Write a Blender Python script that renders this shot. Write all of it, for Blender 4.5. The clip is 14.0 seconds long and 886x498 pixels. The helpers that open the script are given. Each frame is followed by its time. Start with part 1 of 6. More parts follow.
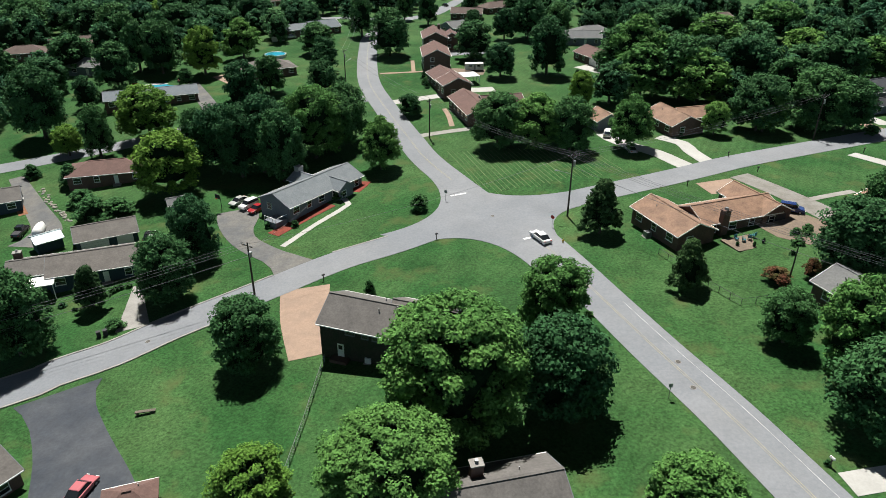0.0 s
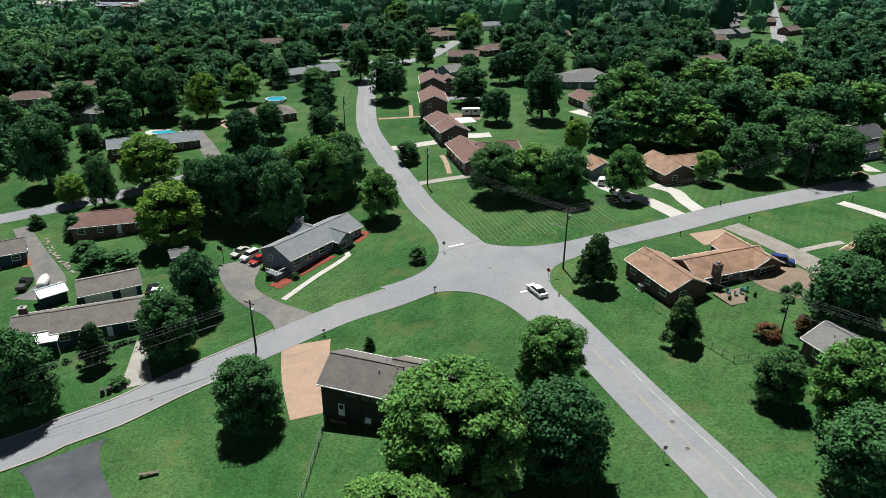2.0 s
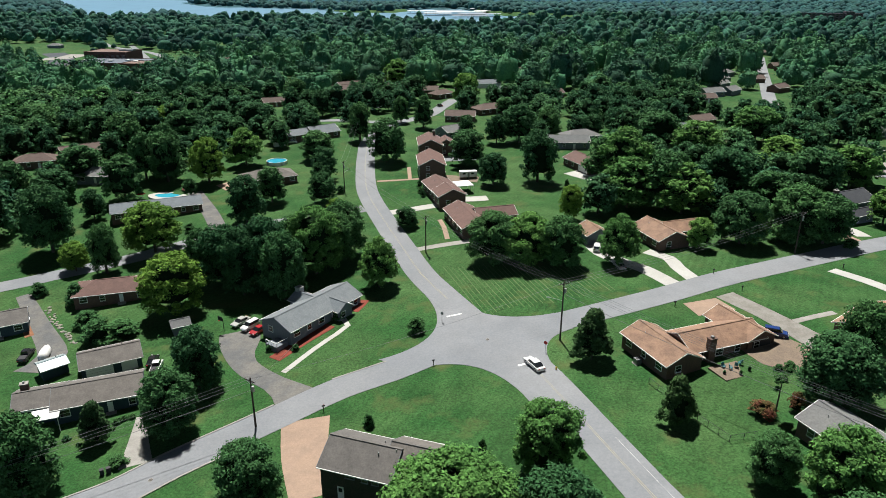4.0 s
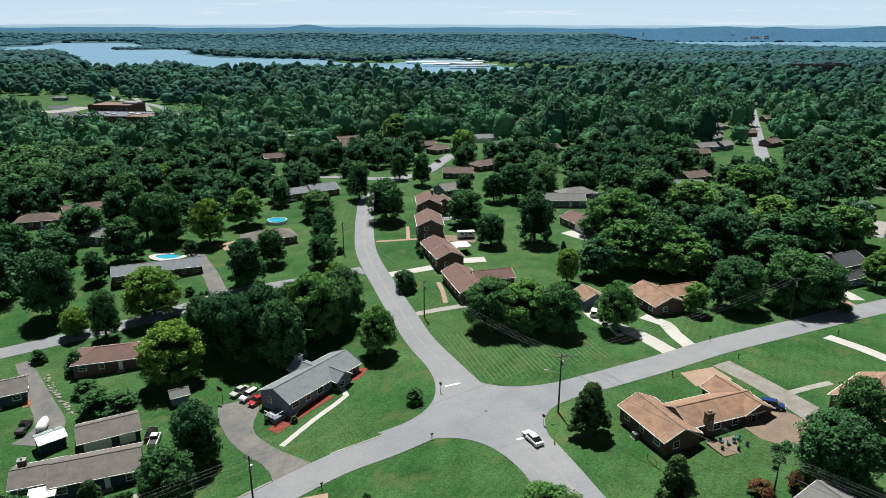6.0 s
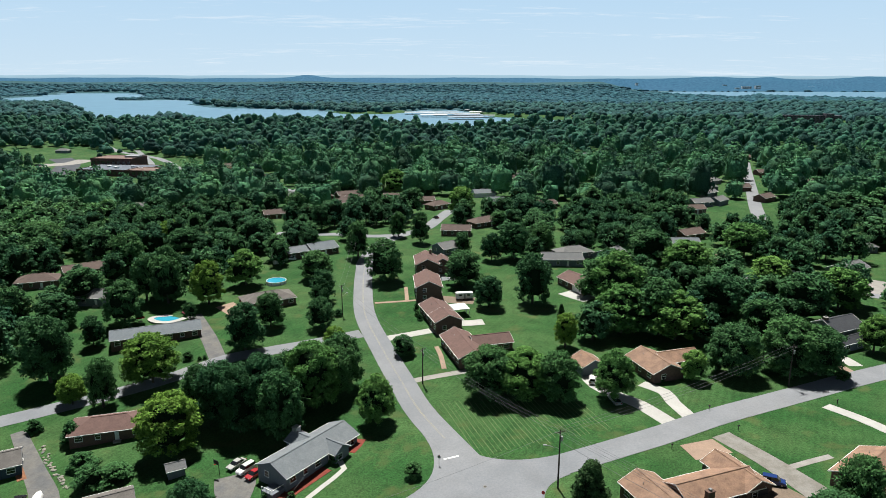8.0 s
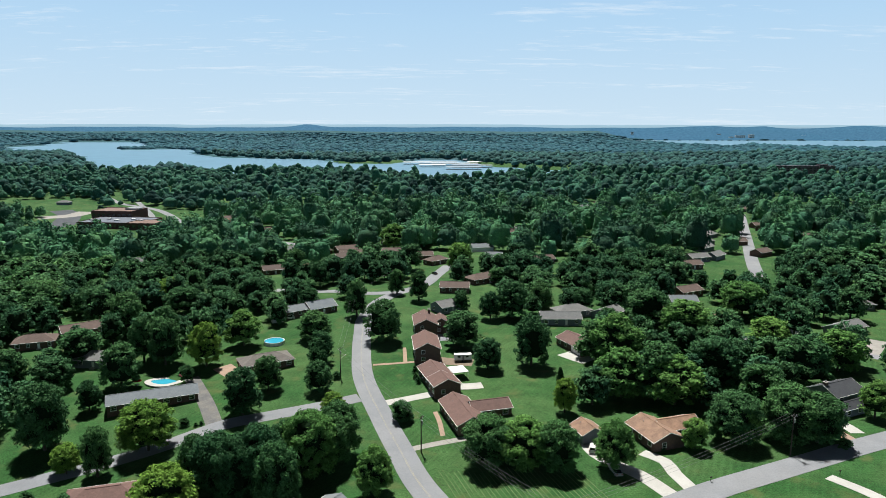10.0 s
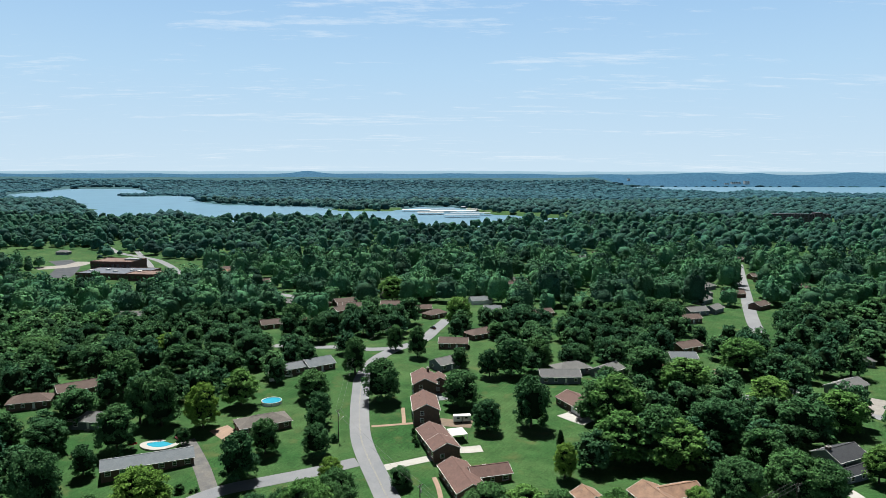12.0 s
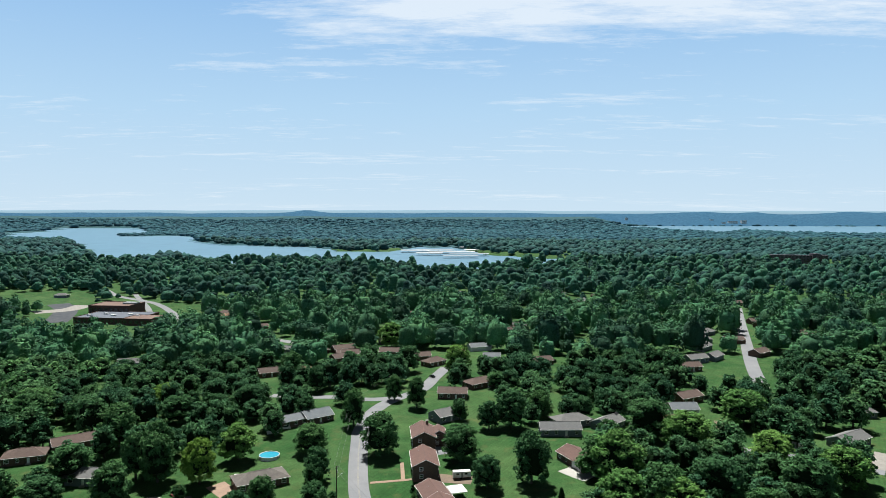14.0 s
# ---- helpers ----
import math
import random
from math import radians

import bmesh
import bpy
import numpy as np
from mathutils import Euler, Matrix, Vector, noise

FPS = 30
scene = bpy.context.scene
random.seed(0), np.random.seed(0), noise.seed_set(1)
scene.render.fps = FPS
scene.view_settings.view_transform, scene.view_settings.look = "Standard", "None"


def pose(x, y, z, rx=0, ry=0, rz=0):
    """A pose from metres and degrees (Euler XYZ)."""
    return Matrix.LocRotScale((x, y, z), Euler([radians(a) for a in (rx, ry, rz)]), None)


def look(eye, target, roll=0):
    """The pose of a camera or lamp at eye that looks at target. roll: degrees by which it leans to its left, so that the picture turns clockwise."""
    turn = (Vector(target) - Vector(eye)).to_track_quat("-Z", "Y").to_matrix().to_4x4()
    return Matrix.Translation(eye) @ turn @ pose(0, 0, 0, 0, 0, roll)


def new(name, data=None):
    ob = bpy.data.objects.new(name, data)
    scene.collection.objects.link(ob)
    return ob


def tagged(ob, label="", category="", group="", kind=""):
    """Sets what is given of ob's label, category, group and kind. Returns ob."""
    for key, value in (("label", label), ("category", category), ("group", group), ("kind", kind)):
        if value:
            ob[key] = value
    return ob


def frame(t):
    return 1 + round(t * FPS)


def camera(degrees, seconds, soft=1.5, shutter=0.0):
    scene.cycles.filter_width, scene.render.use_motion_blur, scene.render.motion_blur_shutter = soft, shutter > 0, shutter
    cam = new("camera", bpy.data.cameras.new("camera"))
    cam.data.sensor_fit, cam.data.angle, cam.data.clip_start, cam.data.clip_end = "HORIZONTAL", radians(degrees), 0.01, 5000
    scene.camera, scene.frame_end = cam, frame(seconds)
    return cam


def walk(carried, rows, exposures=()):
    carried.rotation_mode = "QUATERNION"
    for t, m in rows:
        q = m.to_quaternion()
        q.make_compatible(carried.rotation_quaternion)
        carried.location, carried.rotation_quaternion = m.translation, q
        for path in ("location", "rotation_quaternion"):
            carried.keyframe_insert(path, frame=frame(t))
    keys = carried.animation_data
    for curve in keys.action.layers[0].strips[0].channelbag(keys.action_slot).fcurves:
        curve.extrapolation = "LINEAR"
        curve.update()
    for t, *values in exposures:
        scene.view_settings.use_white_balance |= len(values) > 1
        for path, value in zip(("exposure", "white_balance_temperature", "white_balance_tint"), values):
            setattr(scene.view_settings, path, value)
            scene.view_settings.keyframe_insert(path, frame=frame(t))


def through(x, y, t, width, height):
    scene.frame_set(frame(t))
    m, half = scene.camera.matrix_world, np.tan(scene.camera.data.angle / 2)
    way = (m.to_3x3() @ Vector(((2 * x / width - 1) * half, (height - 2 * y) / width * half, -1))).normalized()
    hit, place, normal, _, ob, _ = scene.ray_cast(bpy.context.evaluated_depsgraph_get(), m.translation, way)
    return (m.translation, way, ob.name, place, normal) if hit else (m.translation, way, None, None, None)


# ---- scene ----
cam = camera(66.1, 14.0, 0.5)
# seconds, eye x y z, yaw, pitch, roll
PATH = [
    (0, 0.000, 0.000, 50.000, 1.130, -27.763, 0.361),
    (0.5, -0.046, -0.060, 51.213, 1.072, -27.499, 0.323),
    (1, -0.086, -0.102, 52.521, 1.017, -26.962, 0.288),
    (1.5, -0.119, -0.126, 53.905, 0.965, -26.229, 0.256),
    (2, -0.146, -0.135, 55.347, 0.916, -25.370, 0.228),
    (2.5, -0.169, -0.130, 56.834, 0.869, -24.445, 0.202),
    (3, -0.187, -0.114, 58.353, 0.824, -23.495, 0.179),
    (3.5, -0.202, -0.088, 59.891, 0.781, -22.546, 0.160),
    (4, -0.214, -0.055, 61.440, 0.740, -21.612, 0.142),
    (4.5, -0.224, -0.017, 62.992, 0.700, -20.693, 0.127),
    (5, -0.233, 0.026, 64.540, 0.661, -19.784, 0.115),
    (5.5, -0.241, 0.070, 66.080, 0.623, -18.875, 0.104),
    (6, -0.249, 0.114, 67.606, 0.585, -17.957, 0.095),
    (6.5, -0.257, 0.157, 69.118, 0.548, -17.023, 0.088),
    (7, -0.268, 0.195, 70.613, 0.511, -16.069, 0.083),
    (7.5, -0.280, 0.227, 72.090, 0.475, -15.098, 0.079),
    (8, -0.295, 0.251, 73.550, 0.439, -14.115, 0.076),
    (8.5, -0.313, 0.266, 74.994, 0.403, -13.129, 0.074),
    (9, -0.336, 0.269, 76.423, 0.368, -12.148, 0.074),
    (9.5, -0.363, 0.258, 77.839, 0.332, -11.180, 0.074),
    (10, -0.397, 0.231, 79.245, 0.297, -10.227, 0.075),
    (10.5, -0.436, 0.188, 80.644, 0.263, -9.286, 0.076),
    (11, -0.483, 0.124, 82.039, 0.228, -8.350, 0.078),
    (11.5, -0.537, 0.040, 83.433, 0.195, -7.408, 0.079),
    (12, -0.600, -0.068, 84.829, 0.162, -6.454, 0.081),
    (12.5, -0.671, -0.201, 86.231, 0.130, -5.493, 0.082),
    (13, -0.753, -0.362, 87.642, 0.099, -4.564, 0.084),
    (13.5, -0.845, -0.551, 89.064, 0.070, -3.754, 0.084),
    (14, -0.948, -0.771, 90.500, 0.042, -3.239, 0.084),
]
walk(cam, [(t, pose(x, y, z, 90 + pitch, 0, yaw) @ pose(0, 0, 0, 0, 0, roll)) for t, x, y, z, yaw, pitch, roll in PATH])

# ---- world, sun, exposure ----
SUN = Vector((-0.10, 0.44, 0.89)).normalized()
world = bpy.data.worlds.new("sky")
scene.world = world
world.use_nodes = True
wn, wl = world.node_tree.nodes, world.node_tree.links
wn.clear()
sky = wn.new("ShaderNodeTexSky")
sky.sky_type, sky.sun_disc = "NISHITA", False
sky.sun_elevation, sky.sun_rotation = math.asin(SUN.z), math.atan2(SUN.x, SUN.y)
sky.air_density, sky.dust_density, sky.ozone_density = 1.0, 0.15, 2.5
coord = wn.new("ShaderNodeTexCoord")
split = wn.new("ShaderNodeSeparateXYZ")
wl.new(coord.outputs["Generated"], split.inputs[0])
lift = wn.new("ShaderNodeMath")
lift.operation, lift.inputs[1].default_value = "ADD", 0.06
wl.new(split.outputs[2], lift.inputs[0])
flat = wn.new("ShaderNodeCombineXYZ")
for n in (0, 1):
    div = wn.new("ShaderNodeMath")
    div.operation = "DIVIDE"
    wl.new(split.outputs[n], div.inputs[0])
    wl.new(lift.outputs[0], div.inputs[1])
    wl.new(div.outputs[0], flat.inputs[n])
turn = wn.new("ShaderNodeMapping")
turn.inputs["Scale"].default_value = (0.35, 0.9, 1)
turn.inputs["Rotation"].default_value = (0, 0, 0.12)
wl.new(flat.outputs[0], turn.inputs[0])
wisp = wn.new("ShaderNodeTexNoise")
wisp.inputs["Scale"].default_value, wisp.inputs["Detail"].default_value, wisp.inputs["Roughness"].default_value = 0.62, 10, 0.66
wisp.inputs["Distortion"].default_value = 0.4
wl.new(turn.outputs[0], wisp.inputs["Vector"])
ramp = wn.new("ShaderNodeValToRGB")
ramp.color_ramp.elements[0].position, ramp.color_ramp.elements[1].position = 0.56, 0.78
ramp.color_ramp.elements[1].color = (0.75, 0.75, 0.75, 1)

# a sheet of mackerel cloud high up, and a long thin streak below it
def cloud(cx, cy, wide, deep, tilt, gain, src):
    """Thickens the cirrus inside an ellipse of the sky's dome."""
    at = wn.new("ShaderNodeMapping")
    at.vector_type = "TEXTURE"
    at.inputs["Location"].default_value, at.inputs["Rotation"].default_value, at.inputs["Scale"].default_value = (cx, cy, 0), (0, 0, tilt), (wide, deep, 1)
    wl.new(flat.outputs[0], at.inputs[0])
    far = wn.new("ShaderNodeVectorMath")
    far.operation = "LENGTH"
    wl.new(at.outputs[0], far.inputs[0])
    fall = wn.new("ShaderNodeMapRange")
    fall.interpolation_type = "SMOOTHSTEP"
    for n, v in enumerate((0.1, 1.0, gain, 0.0)):
        fall.inputs[n + 1].default_value = v
    wl.new(far.outputs["Value"], fall.inputs[0])
    add = wn.new("ShaderNodeMath")
    wl.new(src, add.inputs[0])
    wl.new(fall.outputs[0], add.inputs[1])
    return add.outputs[0]


ripple = wn.new("ShaderNodeTexNoise")
ripple.inputs["Scale"].default_value, ripple.inputs["Detail"].default_value, ripple.inputs["Roughness"].default_value = 7.0, 8, 0.7
wl.new(turn.outputs[0], ripple.inputs["Vector"])
fine = wn.new("ShaderNodeMath")
fine.operation = "MULTIPLY_ADD"
fine.inputs[1].default_value = 0.62
wl.new(ripple.outputs[0], fine.inputs[0])
low = wn.new("ShaderNodeMath")
low.operation, low.inputs[1].default_value = "SUBTRACT", 0.31
wl.new(wisp.outputs[0], low.inputs[0])
wl.new(low.outputs[0], fine.inputs[2])
cover = cloud(0.25, 2.80, 1.45, 0.72, 0.06, 0.27, fine.outputs[0])
cover = cloud(1.55, 2.75, 1.0, 0.50, 0.0, 0.17, cover)
cover = cloud(1.15, 4.35, 1.1, 0.30, -0.35, 0.10, cover)
cover = cloud(0.62, 4.60, 0.5, 0.22, 0.2, 0.08, cover)
wl.new(cover, ramp.inputs[0])
# summer haze: paler towards the horizon
haze = wn.new("ShaderNodeValToRGB")
haze.color_ramp.elements[0].position, haze.color_ramp.elements[0].color = 0.0, (0.56, 0.71, 0.83, 1)
haze.color_ramp.elements[1].position, haze.color_ramp.elements[1].color = 0.32, (0.25, 0.465, 0.77, 1)
mid = haze.color_ramp.elements.new(0.14)
mid.color = (0.425, 0.63, 0.83, 1)
wl.new(split.outputs[2], haze.inputs[0])
bright = wn.new("ShaderNodeVectorMath")
bright.operation = "SCALE"
bright.inputs["Scale"].default_value = 9.7
wl.new(haze.outputs[0], bright.inputs[0])
depth = wn.new("ShaderNodeMapRange")
depth.interpolation_type = "SMOOTHSTEP"
for n, v in enumerate((0.30, 0.37, 1.0, 0.0)):
    depth.inputs[n + 1].default_value = v
wl.new(split.outputs[2], depth.inputs[0])
clear = wn.new("ShaderNodeMixRGB")
wl.new(depth.outputs[0], clear.inputs[0])
deep = wn.new("ShaderNodeVectorMath")
deep.operation = "SCALE"
deep.inputs["Scale"].default_value = 0.040
wl.new(sky.outputs[0], deep.inputs[0])
wl.new(deep.outputs[0], clear.inputs[1])
wl.new(bright.outputs[0], clear.inputs[2])
cirrus = wn.new("ShaderNodeMixRGB")
cirrus.inputs[2].default_value = (7.9, 8.5, 9.0, 1)
wl.new(ramp.outputs[0], cirrus.inputs[0])
wl.new(clear.outputs[0], cirrus.inputs[1])
back = wn.new("ShaderNodeBackground")
back.inputs[1].default_value = 0.06
wl.new(cirrus.outputs[0], back.inputs[0])
wl.new(back.outputs[0], wn.new("ShaderNodeOutputWorld").inputs[0])

sun = new("sun", bpy.data.lights.new("sun", "SUN"))
sun.data.energy, sun.data.angle, sun.data.color = 5.0, radians(0.53), (0.97, 0.95, 0.895)
sun.matrix_world = look((0, 0, 300), Vector((0, 0, 300)) - SUN)
scene.view_settings.exposure = 0.90

# ---- materials ----


def shader(name, colour, rough=0.9, metal=0.0, spread=0.0, grain=0.0, scale=1.0, second=None, patch=0.1, bump=0.0, isle=0.0, ob=0.0, spec=0.3):
    """A procedural surface: a base colour, mixed with a second one in patches, with grain and relief, varied by piece or by object."""
    m = bpy.data.materials.new(name)
    m.use_nodes = True
    nt, ln = m.node_tree.nodes, m.node_tree.links
    b = nt["Principled BSDF"]
    b.inputs["Roughness"].default_value, b.inputs["Metallic"].default_value = rough, metal
    b.inputs["Specular IOR Level"].default_value = spec
    tc = nt.new("ShaderNodeNewGeometry")
    out = None

    def mix(kind, fac, one, two):
        x = nt.new("ShaderNodeMixRGB")
        x.blend_type = kind
        for sock, val in zip(x.inputs, (fac, one, two)):
            if isinstance(val, (int, float)):
                sock.default_value = val
            elif isinstance(val, tuple):
                sock.default_value = (*val, 1)
            else:
                ln.new(val, sock)
        return x.outputs[0]

    def noise_of(sc, detail=5, rg=0.6):
        x = nt.new("ShaderNodeTexNoise")
        x.inputs["Scale"].default_value, x.inputs["Detail"].default_value, x.inputs["Roughness"].default_value = sc, detail, rg
        ln.new(tc.outputs["Position"], x.inputs["Vector"])
        return x.outputs[0]

    def ramped(src, lo, hi, a=0.0, c=1.0):
        x = nt.new("ShaderNodeMapRange")
        for n, v in enumerate((lo, hi, a, c)):
            x.inputs[n + 1].default_value = v
        ln.new(src, x.inputs[0])
        return x.outputs[0]

    col = colour
    if second:
        col = mix("MIX", ramped(noise_of(patch), 0.38, 0.64), col, second)
    if spread:
        col = mix("MULTIPLY", 1.0, col if not isinstance(col, tuple) else col, mix("MIX", ramped(noise_of(patch * 3.7), 0.3, 0.7), (1 - spread,) * 3, (1 + spread,) * 3))
    if grain:
        g = ramped(noise_of(scale, 6, 0.7), 0.3, 0.7)
        col = mix("MULTIPLY", 1.0, col, mix("MIX", g, (1 - grain,) * 3, (1 + grain,) * 3))
    if isle:
        col = mix("MULTIPLY", 1.0, col, mix("MIX", tc.outputs["Random Per Island"], (1 - isle,) * 3, (1 + isle,) * 3))
    if ob:
        oi = nt.new("ShaderNodeObjectInfo")
        col = mix("MULTIPLY", 1.0, col, mix("MIX", oi.outputs["Random"], (1 - ob, 1 - ob * 0.7, 1 - ob * 0.5), (1 + ob, 1 + ob * 0.7, 1 + ob * 0.3)))
    if isinstance(col, tuple):
        b.inputs["Base Color"].default_value = (*col, 1)
    else:
        ln.new(col, b.inputs["Base Color"])
    if bump:
        x = nt.new("ShaderNodeBump")
        x.inputs["Strength"].default_value, x.inputs["Distance"].default_value = 0.7, bump
        ln.new(noise_of(scale, 4), x.inputs["Height"])
        ln.new(x.outputs[0], b.inputs["Normal"])
    return m


def foliage(name, colour, other, patch=0.03, ob=0.25, isle=0.42, through=0.10, tree=0.0, grain=0.0, scale=1.0, bump=0.0):
    """Leaves: diffuse and a little light let through, varied leaf by leaf and tree by tree; grain paints shaded gaps
    between leaf clusters.
    """
    m = shader(name, colour, 0.85, second=other, patch=patch, isle=isle, ob=ob, spec=0.08, grain=grain, scale=scale, bump=bump)
    nt, ln = m.node_tree.nodes, m.node_tree.links
    b, out = nt["Principled BSDF"], nt["Material Output"]
    if tree:
        tone = nt.new("ShaderNodeAttribute")
        tone.attribute_name = "tone"
        half = nt.new("ShaderNodeMath")
        half.operation = "MULTIPLY_ADD"
        half.inputs[1].default_value = half.inputs[2].default_value = 0.5
        ln.new(tone.outputs["Fac"], half.inputs[0])
        span = nt.new("ShaderNodeMixRGB")
        span.inputs[1].default_value = (1 - tree * 1.05, 1 - tree, 1 - tree * 0.75, 1)
        span.inputs[2].default_value = (1 + tree * 1.2, 1 + tree, 1 + tree * 0.7, 1)
        ln.new(half.outputs[0], span.inputs[0])
        mul = nt.new("ShaderNodeMixRGB")
        mul.blend_type, mul.inputs[0].default_value = "MULTIPLY", 1.0
        ln.new(b.inputs["Base Color"].links[0].from_socket, mul.inputs[1])
        ln.new(span.outputs[0], mul.inputs[2])
        ln.new(mul.outputs[0], b.inputs["Base Color"])
    tr = nt.new("ShaderNodeBsdfTranslucent")
    ln.new(b.inputs["Base Color"].links[0].from_socket, tr.inputs[0])
    mx = nt.new("ShaderNodeMixShader")
    mx.inputs[0].default_value = through
    ln.new(b.outputs[0], mx.inputs[1])
    ln.new(tr.outputs[0], mx.inputs[2])
    ln.new(mx.outputs[0], out.inputs[0])
    return m


def mown(m, amount):
    """Faint bands of mowing, stronger in some lawns than in others."""
    nt, ln = m.node_tree.nodes, m.node_tree.links
    b = nt["Principled BSDF"]
    src = b.inputs["Base Color"].links[0].from_socket
    g = nt.new("ShaderNodeNewGeometry")
    mp = nt.new("ShaderNodeMapping")
    mp.inputs["Rotation"].default_value = (0, 0, 0.5)
    ln.new(g.outputs["Position"], mp.inputs[0])
    w = nt.new("ShaderNodeTexWave")
    w.inputs["Scale"].default_value, w.inputs["Distortion"].default_value, w.inputs["Detail"].default_value = 0.17, 3.0, 3
    w.inputs["Detail Scale"].default_value = 0.4
    ln.new(mp.outputs[0], w.inputs["Vector"])
    n = nt.new("ShaderNodeTexNoise")
    n.inputs["Scale"].default_value = 0.02
    ln.new(g.outputs["Position"], n.inputs["Vector"])
    tone = nt.new("ShaderNodeMapRange")
    for k, v in enumerate((0.35, 0.65, 0.0, amount)):
        tone.inputs[k + 1].default_value = v
    ln.new(n.outputs[0], tone.inputs[0])
    mx = nt.new("ShaderNodeMixRGB")
    mx.blend_type = "MULTIPLY"
    ramp = nt.new("ShaderNodeValToRGB")
    ramp.color_ramp.elements[0].color, ramp.color_ramp.elements[1].color = (0.62, 0.66, 0.6, 1), (1.15, 1.1, 1.2, 1)
    ln.new(w.outputs[0], ramp.inputs[0])
    ln.new(tone.outputs[0], mx.inputs[0])
    ln.new(src, mx.inputs[1])
    ln.new(ramp.outputs[0], mx.inputs[2])
    dry = nt.new("ShaderNodeTexNoise")
    dry.inputs["Scale"].default_value, dry.inputs["Detail"].default_value = 0.16, 7
    ln.new(g.outputs["Position"], dry.inputs["Vector"])
    worn = nt.new("ShaderNodeMapRange")
    for k, v in enumerate((0.56, 0.74, 0.0, 0.7)):
        worn.inputs[k + 1].default_value = v
    ln.new(dry.outputs[0], worn.inputs[0])
    m2 = nt.new("ShaderNodeMixRGB")
    ln.new(worn.outputs[0], m2.inputs[0])
    ln.new(mx.outputs[0], m2.inputs[1])
    m2.inputs[2].default_value = (0.078, 0.092, 0.034, 1)
    ln.new(m2.outputs[0], b.inputs["Base Color"])
    return m


GRASS = mown(shader("grass", (0.020, 0.066, 0.018), 0.95, second=(0.044, 0.092, 0.030), patch=0.045, spread=0.2, grain=0.55, scale=2.4, bump=0.10, spec=0.1), 0.36)
ASPHALT = shader("asphalt", (0.152, 0.161, 0.175), 0.92, second=(0.178, 0.184, 0.194), patch=0.05, spread=0.08, grain=0.12, scale=2.2, bump=0.01)
ASPHALT_DARK = shader("dark_asphalt", (0.033, 0.039, 0.049), 0.9, second=(0.055, 0.060, 0.068), patch=0.15, spread=0.1, grain=0.14, scale=2.5, bump=0.01)
CONCRETE = shader("concrete", (0.240, 0.231, 0.215), 0.9, second=(0.195, 0.185, 0.169), patch=0.3, spread=0.08, grain=0.12, scale=3)
ASPHALT_WORN = shader("worn_asphalt", (0.088, 0.090, 0.092), 0.92, second=(0.130, 0.124, 0.114), patch=0.22, spread=0.12, grain=0.18, scale=2.5, bump=0.01)
CONCRETE_WORN = shader("worn_concrete", (0.189, 0.182, 0.166), 0.9, second=(0.143, 0.133, 0.117), patch=0.3, spread=0.1, grain=0.16, scale=3)
CONCRETE_PALE = shader("pale_concrete", (0.351, 0.345, 0.325), 0.9, second=(0.305, 0.299, 0.280), patch=0.3, grain=0.08, scale=3)
AGGREGATE = shader("tan_aggregate", (0.267, 0.189, 0.140), 0.95, second=(0.227, 0.163, 0.124), patch=0.3, spread=0.08, grain=0.12, scale=4)
GRAVEL = shader("brown_gravel", (0.163, 0.124, 0.091), 0.95, second=(0.130, 0.101, 0.078), patch=0.4, spread=0.1, grain=0.2, scale=4)
PAINT_WHITE = shader("road_paint", (0.600, 0.600, 0.592), 0.8, second=(0.480, 0.480, 0.480), patch=1.5, grain=0.1, scale=6)
PAINT_YELLOW = shader("faded_yellow_paint", (0.27, 0.25, 0.18), 0.85, second=(0.20, 0.195, 0.18), patch=0.6, grain=0.15, scale=5)
BARK = shader("bark", (0.058, 0.049, 0.039), 0.95, grain=0.4, scale=5, bump=0.03)
LEAF_OAK = foliage("oak_leaves", (0.034, 0.098, 0.036), (0.048, 0.120, 0.043), ob=0.34)
LEAF_MAPLE = foliage("maple_leaves", (0.072, 0.172, 0.044), (0.096, 0.200, 0.048))
LEAF_LOCUST = foliage("locust_leaves", (0.088, 0.180, 0.030), (0.110, 0.205, 0.034), ob=0.12)
LEAF_MAGNOLIA = foliage("magnolia_leaves", (0.027, 0.064, 0.023), (0.042, 0.084, 0.030), through=0.1)
LEAF_FAR = foliage("far_leaves", (0.036, 0.110, 0.054), (0.060, 0.148, 0.062), patch=0.06, ob=0.34, isle=0.40, tree=0.42)
# belt by belt these greens go bluer, distance haze put into the leaf colour
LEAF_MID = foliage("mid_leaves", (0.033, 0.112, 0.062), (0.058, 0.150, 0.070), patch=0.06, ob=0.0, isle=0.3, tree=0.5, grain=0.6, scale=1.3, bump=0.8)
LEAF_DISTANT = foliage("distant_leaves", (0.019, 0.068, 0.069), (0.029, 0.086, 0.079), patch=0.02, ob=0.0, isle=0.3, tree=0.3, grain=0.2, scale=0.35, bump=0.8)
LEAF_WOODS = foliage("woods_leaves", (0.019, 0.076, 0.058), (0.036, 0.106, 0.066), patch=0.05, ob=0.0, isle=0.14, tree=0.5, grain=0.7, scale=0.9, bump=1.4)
LEAF_HAZY = foliage("haze_tinted_leaves", (0.022, 0.082, 0.108), (0.030, 0.098, 0.122), patch=0.006, ob=0.0, isle=0.2, tree=0.25)
# near-black colour for crown cores, painting in the shade among the leaves
CROWN_SHADE = shader("crown_shade", (0.007, 0.016, 0.007), 1.0, grain=0.4, scale=2, spec=0.0)
LEAF_RED = foliage("crape_myrtle_bloom", (0.104, 0.042, 0.029), (0.055, 0.062, 0.023), patch=0.6)

